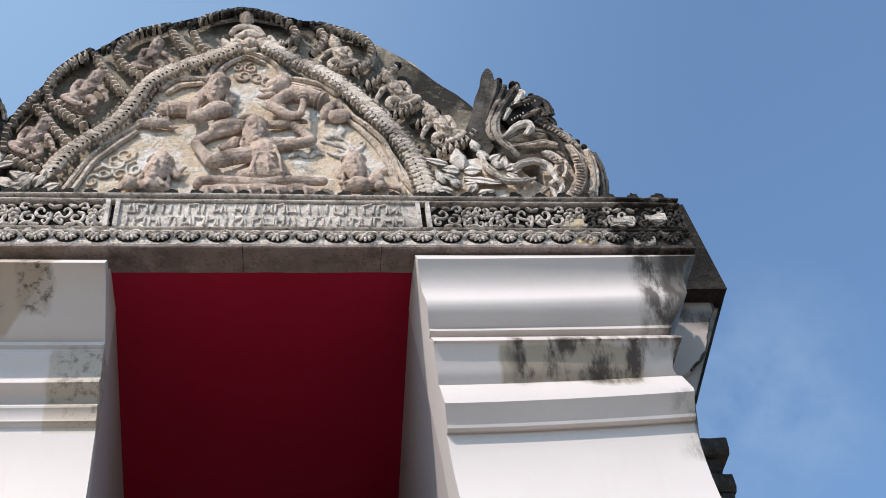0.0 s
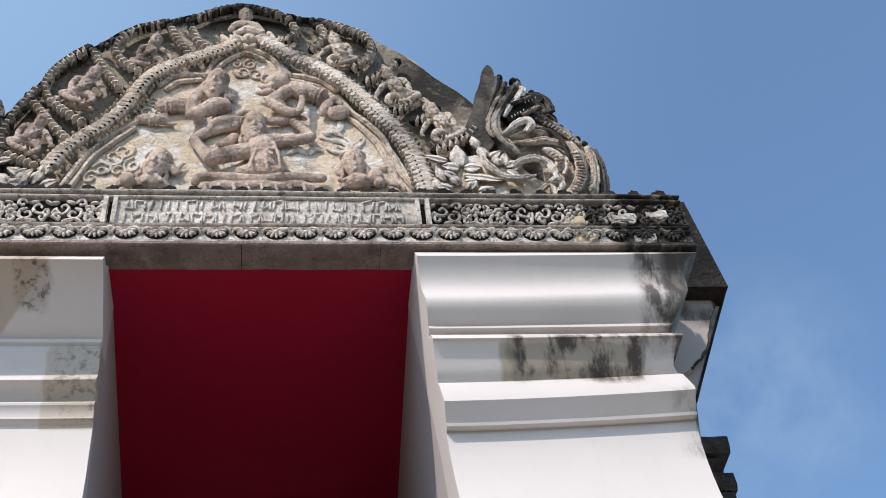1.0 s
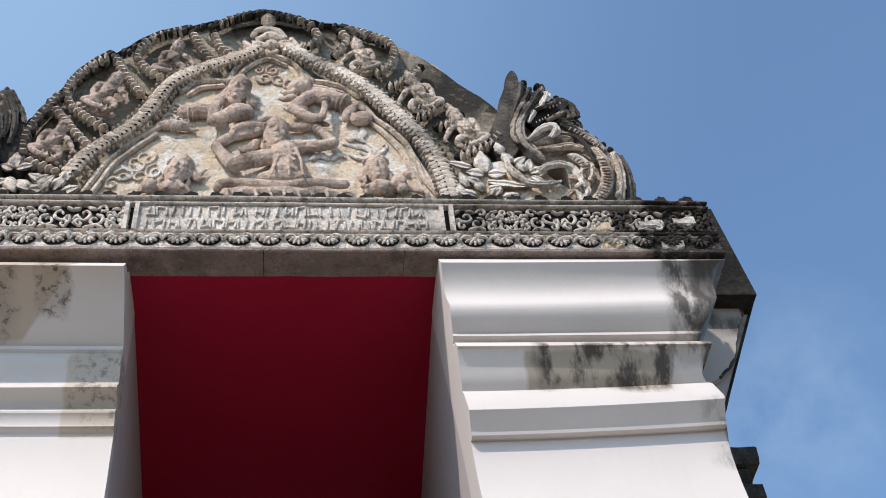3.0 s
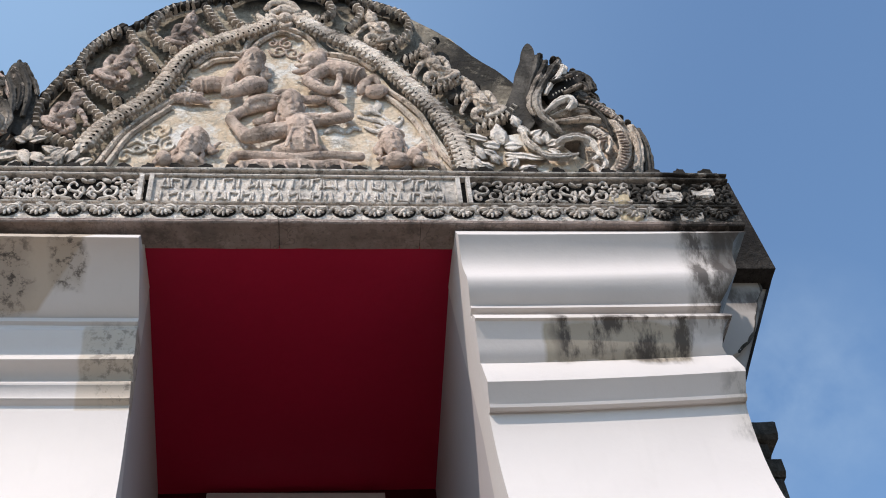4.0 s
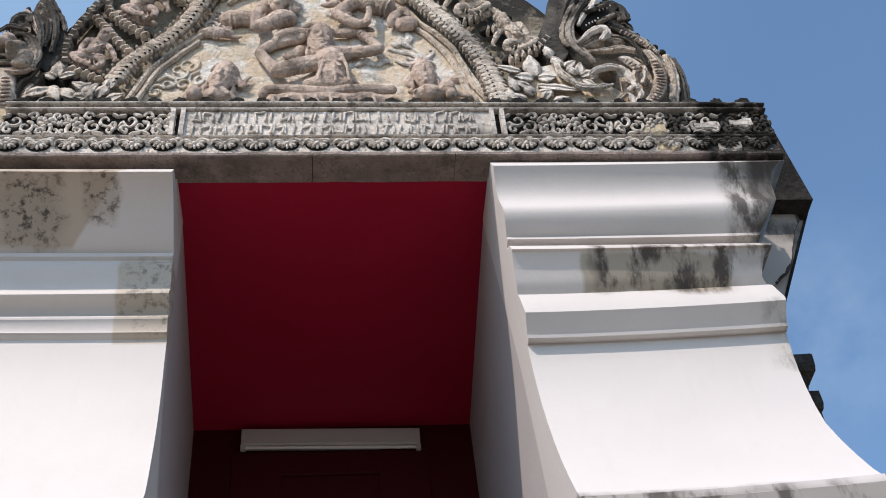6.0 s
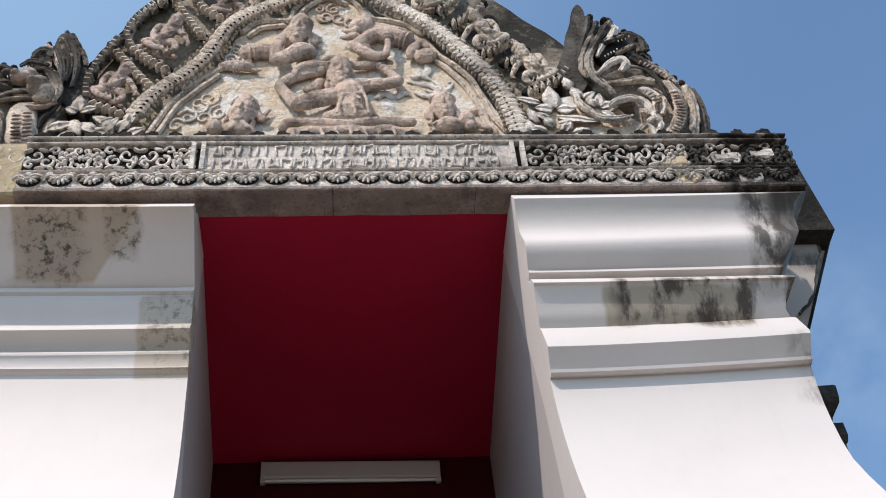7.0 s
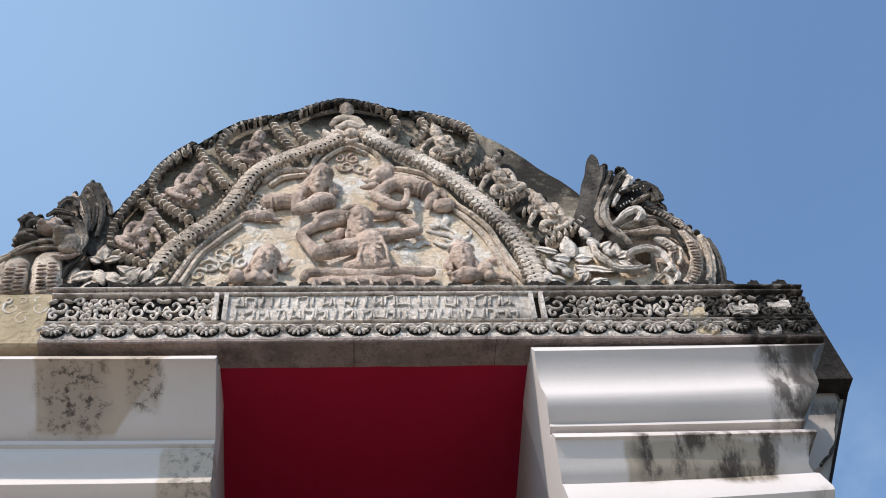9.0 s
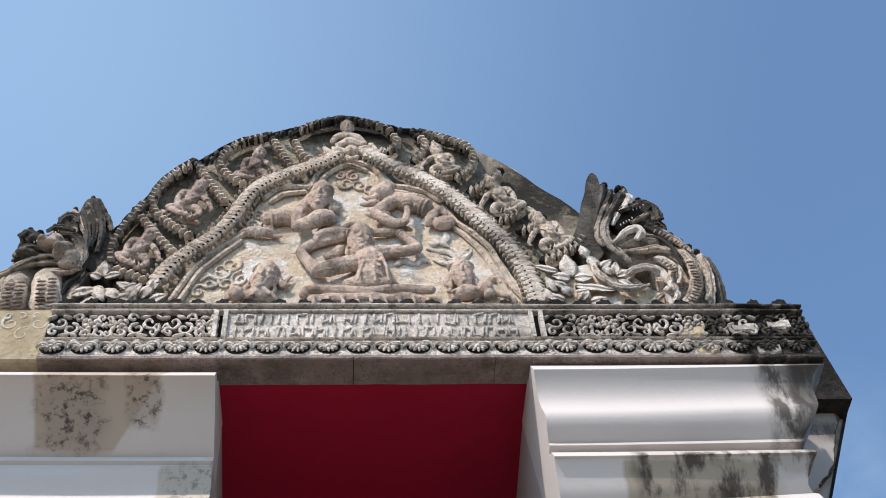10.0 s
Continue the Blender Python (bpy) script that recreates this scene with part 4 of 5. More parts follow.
relief(dancer, M_CLAY, "worn terracotta-coloured relief figure with many bent arms on the field")
relief(upper_left, M_CLAY, "worn beige relief figure beside the arch of the field")
relief(left_hand, M_SEAT, "broken forearm of a relief figure at the field's edge")
relief(upper_right, M_CLAY, "worn beige relief figure with bent arm below the arch")
relief(side_right, M_CLAY, "rounded fragment of a relief figure at the field's edge")
relief(lower_left, M_CLAY, "worn cream relief figure with a tilted head on the frieze")
relief(lower_right, M_CLAY, "worn cream relief figure above the frieze")


def seated(c, sc, lean, mat, label, side=1):
    """A small figure that sits in a niche: one arm bent to the chest, the other on the knee, pleated cloth over folded legs."""
    ca, sa = math.cos(radians(lean)), math.sin(radians(lean))
    s = Shape()

    def q(a, b):
        a, b = a * side * sc, b * sc
        return (c[0] + a * ca - b * sa, c[1] + 1.45 * (a * sa + b * ca))

    def l(pts, r, y):
        limb(s, [q(*p) for p in pts], [v * sc for v in r], y, 3)
    head(s, q(0.0, 0.155), 0.050 * sc, 0.060 * sc, -0.085, lean, 6, False)
    for k in range(3):
        tilted(s, on(q(0.0, 0.195 + 0.018 * k), -0.07), (0.034 * sc * (1 - 0.25 * k), 0.03, 0.016 * sc), lean, 10, 8, 5)
    l([(0, 0.10), (0, 0.04), (0.005, -0.02)], [0.045, 0.050, 0.042], [-0.045, -0.06, -0.055])
    l([(-0.075, 0.082), (0, 0.088), (0.075, 0.086)], [0.024, 0.030, 0.024], -0.05)
    l([(-0.078, 0.08), (-0.088, 0.02), (-0.070, -0.022)], [0.024, 0.022, 0.020], [-0.06, -0.08, -0.09])
    l([(-0.070, -0.022), (-0.03, 0.012), (0.0, 0.045)], [0.020, 0.018, 0.015], [-0.09, -0.12, -0.12])
    l([(0.078, 0.085), (0.120, 0.055), (0.155, 0.030)], [0.023, 0.020, 0.016], [-0.06, -0.07, -0.07])
    l([(0.155, 0.030), (0.170, 0.012), (0.160, -0.004)], [0.014, 0.014, 0.010], -0.07)
    l([(0.01, -0.04), (-0.06, -0.045), (-0.120, -0.062)], [0.034, 0.030, 0.022], [-0.06, -0.08, -0.07])
    l([(-0.120, -0.066), (-0.05, -0.080), (0.03, -0.078)], [0.020, 0.022, 0.016], [-0.08, -0.10, -0.10])
    l([(0.02, -0.03), (0.07, -0.012), (0.105, -0.040)], [0.032, 0.028, 0.022], [-0.06, -0.09, -0.09])
    l([(0.105, -0.042), (0.085, -0.080), (0.050, -0.100)], [0.020, 0.019, 0.014], [-0.09, -0.09, -0.08])
    for k in range(5):
        a = -0.10 + 0.045 * k
        l([(a, -0.085 - 0.006 * (k % 2)), (a - 0.02, -0.125)], [0.013, 0.008], -0.06)
    for k in range(4):
        l([(-0.02 + 0.03 * k, -0.048), (0.0 + 0.03 * k, -0.070)], [0.005, 0.005], -0.115)
    for a, b in ((-0.083, 0.05), (0.10, 0.07), (-0.05, -0.004)):
        tilted(s, on(q(a, b), -0.085), (0.026 * sc, 0.026, 0.007), lean + 20, 0, 7, 4)
    l([(-0.03, 0.085), (0, 0.06), (0.03, 0.085)], [0.008, 0.008, 0.008], -0.11)
    l([(-0.13, -0.115), (0, -0.135), (0.14, -0.11)], [0.022, 0.026, 0.020], -0.03)
    sink(s, 0.80)
    ob = worn(part("relief_figure", s, mat, None, rough=0.004, size=16), 0.0055, 0.006)
    return tagged(ob, label, "relief", "small seated relief figures in the niches")


seated((-1.616, 8.545), 1.02, -22, M_SEAT, "small worn seated relief figure, pinkish stucco, in a scaled niche")
seated((-1.331, 9.141), 1.08, -20, M_SEAT, "small worn seated relief figure, pinkish stucco, in a scaled niche")
seated((-0.892, 9.622), 1.0, -10, M_SEAT, "small worn seated relief figure, pinkish stucco, in a scaled niche")
seated((0.566, 9.715), 1.0, 14, M_STONE, "small worn seated relief figure, grey stucco, in a scaled niche", -1)
seated((0.992, 9.211), 1.12, 22, M_STONE, "small worn seated relief figure, beige stucco, in a scaled niche", -1)
seated((1.297, 8.758), 1.1, 24, M_STONE, "small worn seated relief figure, beige stucco, in a scaled niche", -1)


def top_figure(s):
    head(s, (-0.181, 10.265), 0.058, 0.070, -0.09, 0, 6, False)
    limb(s, [(-0.297, 10.034), (-0.258, 10.13), (-0.181, 10.141), (-0.091, 10.117), (-0.037, 10.022)], [0.025, 0.025, 0.033, 0.025, 0.021], [-0.06, -0.08, -0.07, -0.08, -0.06])
    limb(s, [(-0.261, 10.0), (-0.216, 10.018), (-0.181, 10.071)], [0.021, 0.021, 0.016], -0.09)
    limb(s, [(-0.234, 10.001), (-0.154, 10.037), (-0.055, 9.987)], [0.029, 0.049, 0.029], [-0.04, -0.06, -0.04])
    for k in range(9):
        limb(s, [(-0.29 + 0.055 * k, 9.955), (-0.275 + 0.052 * k, 9.915)], [0.016, 0.012], -0.07, 2)
    tilted(s, on((-0.145, 9.9), -0.09), (0.060, 0.050, 0.050), 0, 30)
    for sd in (-1, 1):
        limb(s, [(-0.207, 9.899), (-0.26, 9.932), (-0.303, 9.863)] if sd < 0 else [(-0.082, 9.919), (-0.029, 9.954), (0.015, 9.887)], [0.029, 0.025, 0.016], -0.07)
    limb(s, [(-0.188, 9.824), (-0.144, 9.783), (-0.092, 9.826)], [0.016, 0.021, 0.016], -0.12)
    limb(s, [(-0.358, 9.946), (-0.312, 9.863), (-0.337, 9.779)], [0.021, 0.033, 0.021], -0.06)
    limb(s, [(0.007, 10.006), (0.042, 9.904), (0.076, 9.821)], [0.025, 0.033, 0.025], -0.06)


top = relief(top_figure, M_STONE, "small worn relief figure over a carved mask at the gable's top")
tagged(top, group="small seated relief figures in the niches")


# ---- scrolls and leaves of the field and the corners ----
def curl(s, c, r, y, th=0.014, turns=1.3, start=0, hand=1, flat=0.9):
    pts = []
    for i in range(10):
        t = i / 9
        a = radians(start) + hand * t * turns * 2 * math.pi
        k = r * (1 - 0.78 * t)
        pts.append((c[0] + k * math.cos(a), y, c[1] + 1.25 * k * math.sin(a)))
    tube(s, pts, [th * (1 - 0.4 * i / 9) for i in range(10)], 6, 2, flat)


def scrollwork(items, mat, label):
    n = thing("scrollwork", label, "carving")
    for c, r, start, hand in items:
        s = Shape()
        curl(s, c, r, -0.010, 0.012, 1.2, start, hand, 1.0)
        part("curl", s, mat, n, rough=0.008)
    return n


scrollwork([((-1.031, 8.406), 0.085, 200, 1), ((-0.969, 8.484), 0.07, 20, -1), ((-0.895, 8.319), 0.07, 90, 1), ((-1.086, 8.268), 0.07, 160, -1), ((-1.159, 8.182), 0.06, 30, 1), ((-0.988, 8.256), 0.06, 300, 1)], M_FIELD, "shallow ochre scrollwork on the field")
scrollwork([((-0.187, 9.505), 0.07, 180, 1), ((-0.085, 9.491), 0.07, 0, -1), ((-0.127, 9.618), 0.06, 90, 1), ((-0.008, 9.414), 0.05, 20, 1), ((-0.231, 9.616), 0.04, 90, -1)], M_CLAY, "small stucco cloud scrolls below the arch")
strands = thing("scrollwork", "grey flame scrolls on the field", "carving")
for pts, r in (([(0.387, 8.614), (0.48, 8.574), (0.557, 8.535), (0.599, 8.457)], [0.012, 0.021, 0.021, 0.012]), ([(0.427, 8.481), (0.487, 8.43), (0.574, 8.443), (0.641, 8.496), (0.695, 8.576)], [0.012, 0.021, 0.025, 0.021, 0.012]), ([(0.695, 8.576), (0.69, 8.616), (0.665, 8.602)], [0.012, 0.012, 0.008]),
               ([(0.562, 8.615), (0.605, 8.549), (0.65, 8.509)], [0.008, 0.016, 0.012]), ([(0.466, 8.737), (0.494, 8.669), (0.539, 8.628)], [0.016, 0.029, 0.012]), ([(0.526, 8.806), (0.529, 8.723), (0.501, 8.655)], [0.016, 0.029, 0.016]), ([(0.406, 8.681), (0.445, 8.655), (0.478, 8.682)], [0.012, 0.025, 0.012]),
               ([(0.508, 8.508), (0.552, 8.469), (0.603, 8.509), (0.582, 8.548)], [0.012, 0.016, 0.016, 0.008]), ([(0.314, 8.416), (0.348, 8.468), (0.394, 8.442)], [0.016, 0.025, 0.012]), ([(0.159, 8.415), (0.223, 8.467), (0.276, 8.416)], [0.016, 0.033, 0.016])):
    s = Shape()
    strip(s, pts, -0.012, r, 0.6, 7, 4)
    part("curl", s, M_PALE, strands, rough=0.008)
scrollwork([((-0.856, 8.958), 0.05, 0, 1), ((-0.815, 9.073), 0.05, 100, -1), ((-0.874, 8.874), 0.04, 30, 1), ((-0.774, 8.931), 0.04, 30, 1)], M_PALE, "flaked pale scrolls inside the serpent arch")


def leaf_cluster(name, items, mat, label):
    """Leaves of (centre, length, width, degrees)."""
    n = thing(name, label, "carving")
    for c, ln, wd, ang in items:
        s = Shape()
        a = radians(ang)
        ax, az = math.cos(a), math.sin(a)
        v, f = [], []
        for i in range(9):
            t = i / 8
            w = wd * 1.0 * math.sin(math.pi * (0.10 + 0.89 * t ** 0.85)) * (1 + 0.14 * (i % 2))
            yy = -0.070 - 0.026 * math.sin(math.pi * t)
            px, pz = c[0] + ln * 1.2 * t * ax, c[1] + ln * 1.45 * t * az
            for k, dy in ((-1, 0.06), (-0.55, 0.0), (0, 0.024), (0.55, 0.0), (1, 0.06)):
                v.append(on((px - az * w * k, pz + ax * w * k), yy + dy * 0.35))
        f = [(i * 5 + k, i * 5 + k + 1, i * 5 + k + 6, i * 5 + k + 5) for i in range(8) for k in range(4)]
        s.add(v, f)
        ob = part("leaf", s, mat, n, rough=0.005, size=17)
        th = ob.modifiers.new("thick", "SOLIDIFY")
        th.thickness, th.offset = 0.012, 0
    return n


leaf_cluster("stucco_leaves", [((1.363, 8.294), 0.17, 0.058, 92), ((1.349, 8.281), 0.10, 0.050, 172), ((1.388, 8.275), 0.10, 0.050, 6), ((1.274, 8.357), 0.15, 0.032, 165), ((1.375, 8.193), 0.24, 0.036, -8), ((1.311, 8.18), 0.08, 0.036, 150), ((1.335, 8.082), 0.10, 0.036, 120), ((1.282, 8.033), 0.12, 0.038, 160), ((1.399, 8.046), 0.10, 0.034, 60), ((1.454, 8.01), 0.11, 0.036, 20), ((1.234, 8.131), 0.12, 0.036, 110), ((1.181, 8.021), 0.10, 0.036, 100), ((1.379, 8.119), 0.08, 0.030, 10)], M_PALE, "pale carved stucco leaves between the gable and the serpent")
leaf_cluster("stucco_leaves", [((-1.792, 8.278), 0.12, 0.042, 96), ((-1.798, 8.272), 0.08, 0.036, 160), ((-1.78, 8.272), 0.09, 0.036, 24), ((-1.828, 8.144), 0.14, 0.050, 200), ((-1.821, 8.061), 0.14, 0.050, 260), ((-1.817, 8.169), 0.12, 0.044, 300), ((-1.76, 8.133), 0.12, 0.044, 330), ((-1.685, 8.027), 0.12, 0.044, 20), ((-1.608, 8.039), 0.13, 0.046, 60), ((-1.554, 8.015), 0.12, 0.044, 110), ((-1.523, 8.05), 0.12, 0.044, 60), ((-1.588, 8.145), 0.10, 0.036, 150), ((-1.649, 8.121), 0.09, 0.034, 40), ((-1.456, 8.146), 0.10, 0.040, 80), ((-1.46, 8.015), 0.10, 0.040, 30)], M_GREY, "grey carved stucco leaves at the gable's foot")
leaf_cluster("stucco_leaves", [((1.513, 8.515), 0.10, 0.036, 105), ((1.568, 8.411), 0.10, 0.040, 120), ((1.59, 8.398), 0.09, 0.036, 40), ((1.656, 8.321), 0.09, 0.034, 120), ((1.671, 8.321), 0.10, 0.036, 75), ((1.685, 8.308), 0.09, 0.034, 25), ((1.615, 8.269), 0.08, 0.034, 150), ((1.725, 8.27), 0.08, 0.030, 30), ((1.692, 8.257), 0.08, 0.030, -30)], M_PALE, "pale carved stucco blossoms on a stem")


# ---- serpents that end the gable ----
def ribbed(s, pts, r, y):
    """A flowing lock: a flat core with raised strands along it."""
    r = r if isinstance(r, list) else [r] * len(pts)
    tube(s, [on(p, y + 0.03) for p in pts], [0.82 * a for a in r], 8, 5, 0.75)
    line = [np.array(p, float) for p in pts]
    for k in (-0.62, 0.0, 0.62):
        row = []
        for i, p in enumerate(line):
            d = line[min(i + 1, len(line) - 1)] - line[max(i - 1, 0)]
            d = d / (np.linalg.norm(d) + 1e-9)
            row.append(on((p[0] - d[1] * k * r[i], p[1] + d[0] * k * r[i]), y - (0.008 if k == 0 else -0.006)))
        tube(s, row, [0.34 * a for a in r], 6, 5, 1.1)


def naga_right():
    n = thing("naga_finial", "weathered grey stucco serpent finial with open jaws and a dark crest", "finial", "serpent finials at the gable's ends")
    s = Shape()
    slab(s, [tuple(q) for q in spline([(1.419, 8.69), (1.522, 8.988), (1.594, 9.257), (1.666, 9.492), (1.719, 9.598), (1.756, 9.526), (1.737, 9.313), (1.659, 8.903), (1.641, 8.556), (1.538, 8.423)], 3)], -0.075, 0.30)
    part("crest", s, M_DARK, n, "black-stained smooth crest", rough=0.012)
    s = Shape()
    slab(s, [tuple(q) for q in spline([(1.602, 8.761), (1.736, 9.462), (1.829, 9.44), (1.862, 9.377), (1.941, 9.426), (1.963, 9.309), (2.037, 9.241), (2.095, 9.143), (2.139, 9.025), (2.131, 8.908), (2.182, 8.795), (2.284, 8.657), (2.362, 8.535), (2.389, 8.35), (2.389, 8.159), (2.354, 7.963), (1.958, 7.956), (1.971, 8.233), (1.942, 8.439), (1.819, 8.425), (1.682, 8.557)], 3)], -0.03, 0.26)
    part("body", s, M_STONE, n, rough=0.015)
    # Raised black slab: the mouth's inner shade is painted, nothing is hollowed.
    s = Shape()
    slab(s, [tuple(q) for q in spline([(1.783, 9.079), (1.879, 9.185), (1.987, 9.187), (2.089, 9.158), (2.019, 9.023), (1.893, 8.92), (1.778, 8.819), (1.752, 8.904)], 3)], -0.09, 0.0)
    part("gullet", s, M_BLACK, n, "black slab that paints the shade inside the open jaws", rough=0.010)
    for pts, r, y, mt in (
        ([(1.943, 9.386), (1.879, 9.277), (1.785, 9.094), (1.72, 8.962), (1.685, 8.832), (1.692, 8.707), (1.731, 8.604), (1.781, 8.524), (1.809, 8.458)], [0.021, 0.033, 0.033, 0.033, 0.037, 0.037, 0.033, 0.029, 0.016], -0.13, M_GREY),
        ([(1.834, 9.369), (1.784, 9.23), (1.696, 9.019), (1.646, 8.874), (1.631, 8.734), (1.649, 8.651)], [0.021, 0.029, 0.029, 0.029, 0.025, 0.016], -0.11, M_STONE),
        ([(1.778, 9.447), (1.739, 9.275), (1.667, 9.048), (1.625, 8.874), (1.62, 8.72)], [0.021, 0.025, 0.025, 0.021, 0.016], -0.09, M_DARK),
        ([(1.938, 9.316), (1.954, 9.263), (1.899, 9.156), (1.82, 9.05), (1.763, 8.919)], [0.025, 0.033, 0.033, 0.025, 0.016], -0.12, M_PALE),
        ([(1.834, 9.08), (1.924, 9.148), (2.0, 9.187)], [0.029, 0.033, 0.025], -0.13, M_STONE),
        ([(1.989, 9.217), (2.067, 9.218), (2.123, 9.114), (2.133, 8.996)], [0.021, 0.029, 0.037, 0.033], -0.07, M_DARK),
        ([(2.106, 8.952), (2.137, 8.894), (2.133, 8.837)], [0.029, 0.029, 0.016], -0.05, M_DARK),
        ([(1.911, 8.949), (1.991, 9.008), (2.068, 9.054), (2.087, 8.98)], [0.021, 0.029, 0.037, 0.029], -0.15, M_STONE),
        ([(1.722, 8.693), (1.795, 8.777), (1.867, 8.848), (1.93, 8.87), (1.951, 8.807), (1.904, 8.736)], [0.016, 0.029, 0.037, 0.045, 0.037, 0.025], -0.15, M_PALE),
        ([(1.756, 8.652), (1.838, 8.694), (1.945, 8.737), (2.058, 8.724)], [0.029, 0.053, 0.070, 0.049], -0.10, M_STONE),
        ([(1.776, 8.584), (1.893, 8.599), (2.022, 8.627), (2.115, 8.601)], [0.021, 0.037, 0.041, 0.029], -0.12, M_STONE),
        ([(2.001, 8.893), (2.091, 8.837), (2.192, 8.725), (2.268, 8.588)], [0.025, 0.037, 0.037, 0.029], -0.08, M_GREY),
        ([(1.962, 8.779), (2.073, 8.752), (2.135, 8.655), (2.165, 8.534), (2.166, 8.427)], [0.016, 0.025, 0.025, 0.025, 0.016], -0.12, M_DARK),
        ([(2.197, 8.601), (2.24, 8.467), (2.236, 8.298), (2.185, 8.134), (2.089, 7.987)], [0.033, 0.045, 0.049, 0.049, 0.041], -0.12, M_STONE),
        ([(2.324, 8.548), (2.338, 8.402), (2.315, 8.197), (2.253, 7.963)], [0.025, 0.033, 0.037, 0.037], -0.10, M_STONE),
        ([(2.372, 8.508), (2.386, 8.337), (2.374, 8.147), (2.339, 7.963)], [0.021, 0.033, 0.037, 0.037], -0.06, M_DARK),
        ([(1.999, 8.519), (2.061, 8.466), (2.1, 8.388), (2.096, 8.259)], [0.025, 0.041, 0.037, 0.021], -0.11, M_GREY),
        ([(2.053, 8.246), (2.07, 8.361), (2.117, 8.427), (2.146, 8.375), (2.098, 8.234)], [0.012, 0.021, 0.021, 0.021, 0.016], -0.14, M_STONE),
        ([(1.753, 8.334), (1.827, 8.386), (1.921, 8.413), (1.993, 8.374), (2.03, 8.284), (2.052, 8.171)], [0.021, 0.037, 0.033, 0.033, 0.033, 0.021], -0.13, M_PALE),
        ([(1.534, 8.45), (1.549, 8.346), (1.599, 8.269), (1.637, 8.219)], [0.021, 0.033, 0.033, 0.025], -0.11, M_GREY),
        ([(1.635, 8.206), (1.715, 8.169), (1.811, 8.182), (1.889, 8.22)], [0.025, 0.037, 0.033, 0.012], -0.12, M_PALE),
        ([(1.984, 8.145), (2.039, 8.183), (2.062, 8.108), (2.022, 8.035)], [0.016, 0.029, 0.025, 0.016], -0.12, M_PALE),
        ([(1.865, 7.986), (1.939, 8.084), (1.999, 8.108)], [0.021, 0.025, 0.016], -0.11, M_STONE),
        ([(1.984, 8.108), (2.007, 8.035), (2.009, 7.975)], [0.016, 0.025, 0.021], -0.12, M_PALE),
    ):
        s = Shape()
        ribbed(s, pts, r, y)
        worn(part("lock", s, mt, n, rough=0.008, size=17), 0.005, 0.009)
    s = Shape()
    for p in ((1.821, 8.919), (1.847, 8.941), (1.872, 8.963), (1.896, 8.978), (1.923, 9.008), (1.951, 9.111), (1.98, 9.127), (2.009, 9.142), (2.041, 9.173)):
        blob(s, on(p, -0.125), (0.004, 0.008, 0.010), 20, 6, 4)
    part("teeth", s, M_PALE, n, "row of small pale teeth")
    pieces("notch", NOTCH, [(2.228, 8.521), (2.241, 8.337), (2.209, 8.184), (2.118, 8.011)], -0.185, 0.034, n, 90, 0.0, 0.7)
    pieces("notch", NOTCH, [(2.004, 8.506), (2.066, 8.453), (2.1, 8.349)], -0.16, 0.034, n, 90, 0.0, 0.6)
    pieces("notch", NOTCH, [(2.029, 8.864), (2.137, 8.781), (2.244, 8.629)], -0.12, 0.034, n, 90, 0.0, 0.6)
    pieces("spine", SPINE, [(1.756, 9.526), (1.837, 9.432), (1.94, 9.418), (1.969, 9.294), (2.046, 9.241), (2.104, 9.143), (2.144, 9.01), (2.142, 8.88), (2.233, 8.725), (2.339, 8.575), (2.386, 8.402)], -0.03, 0.085, n, 20, 0.030, 0.8)
    return n


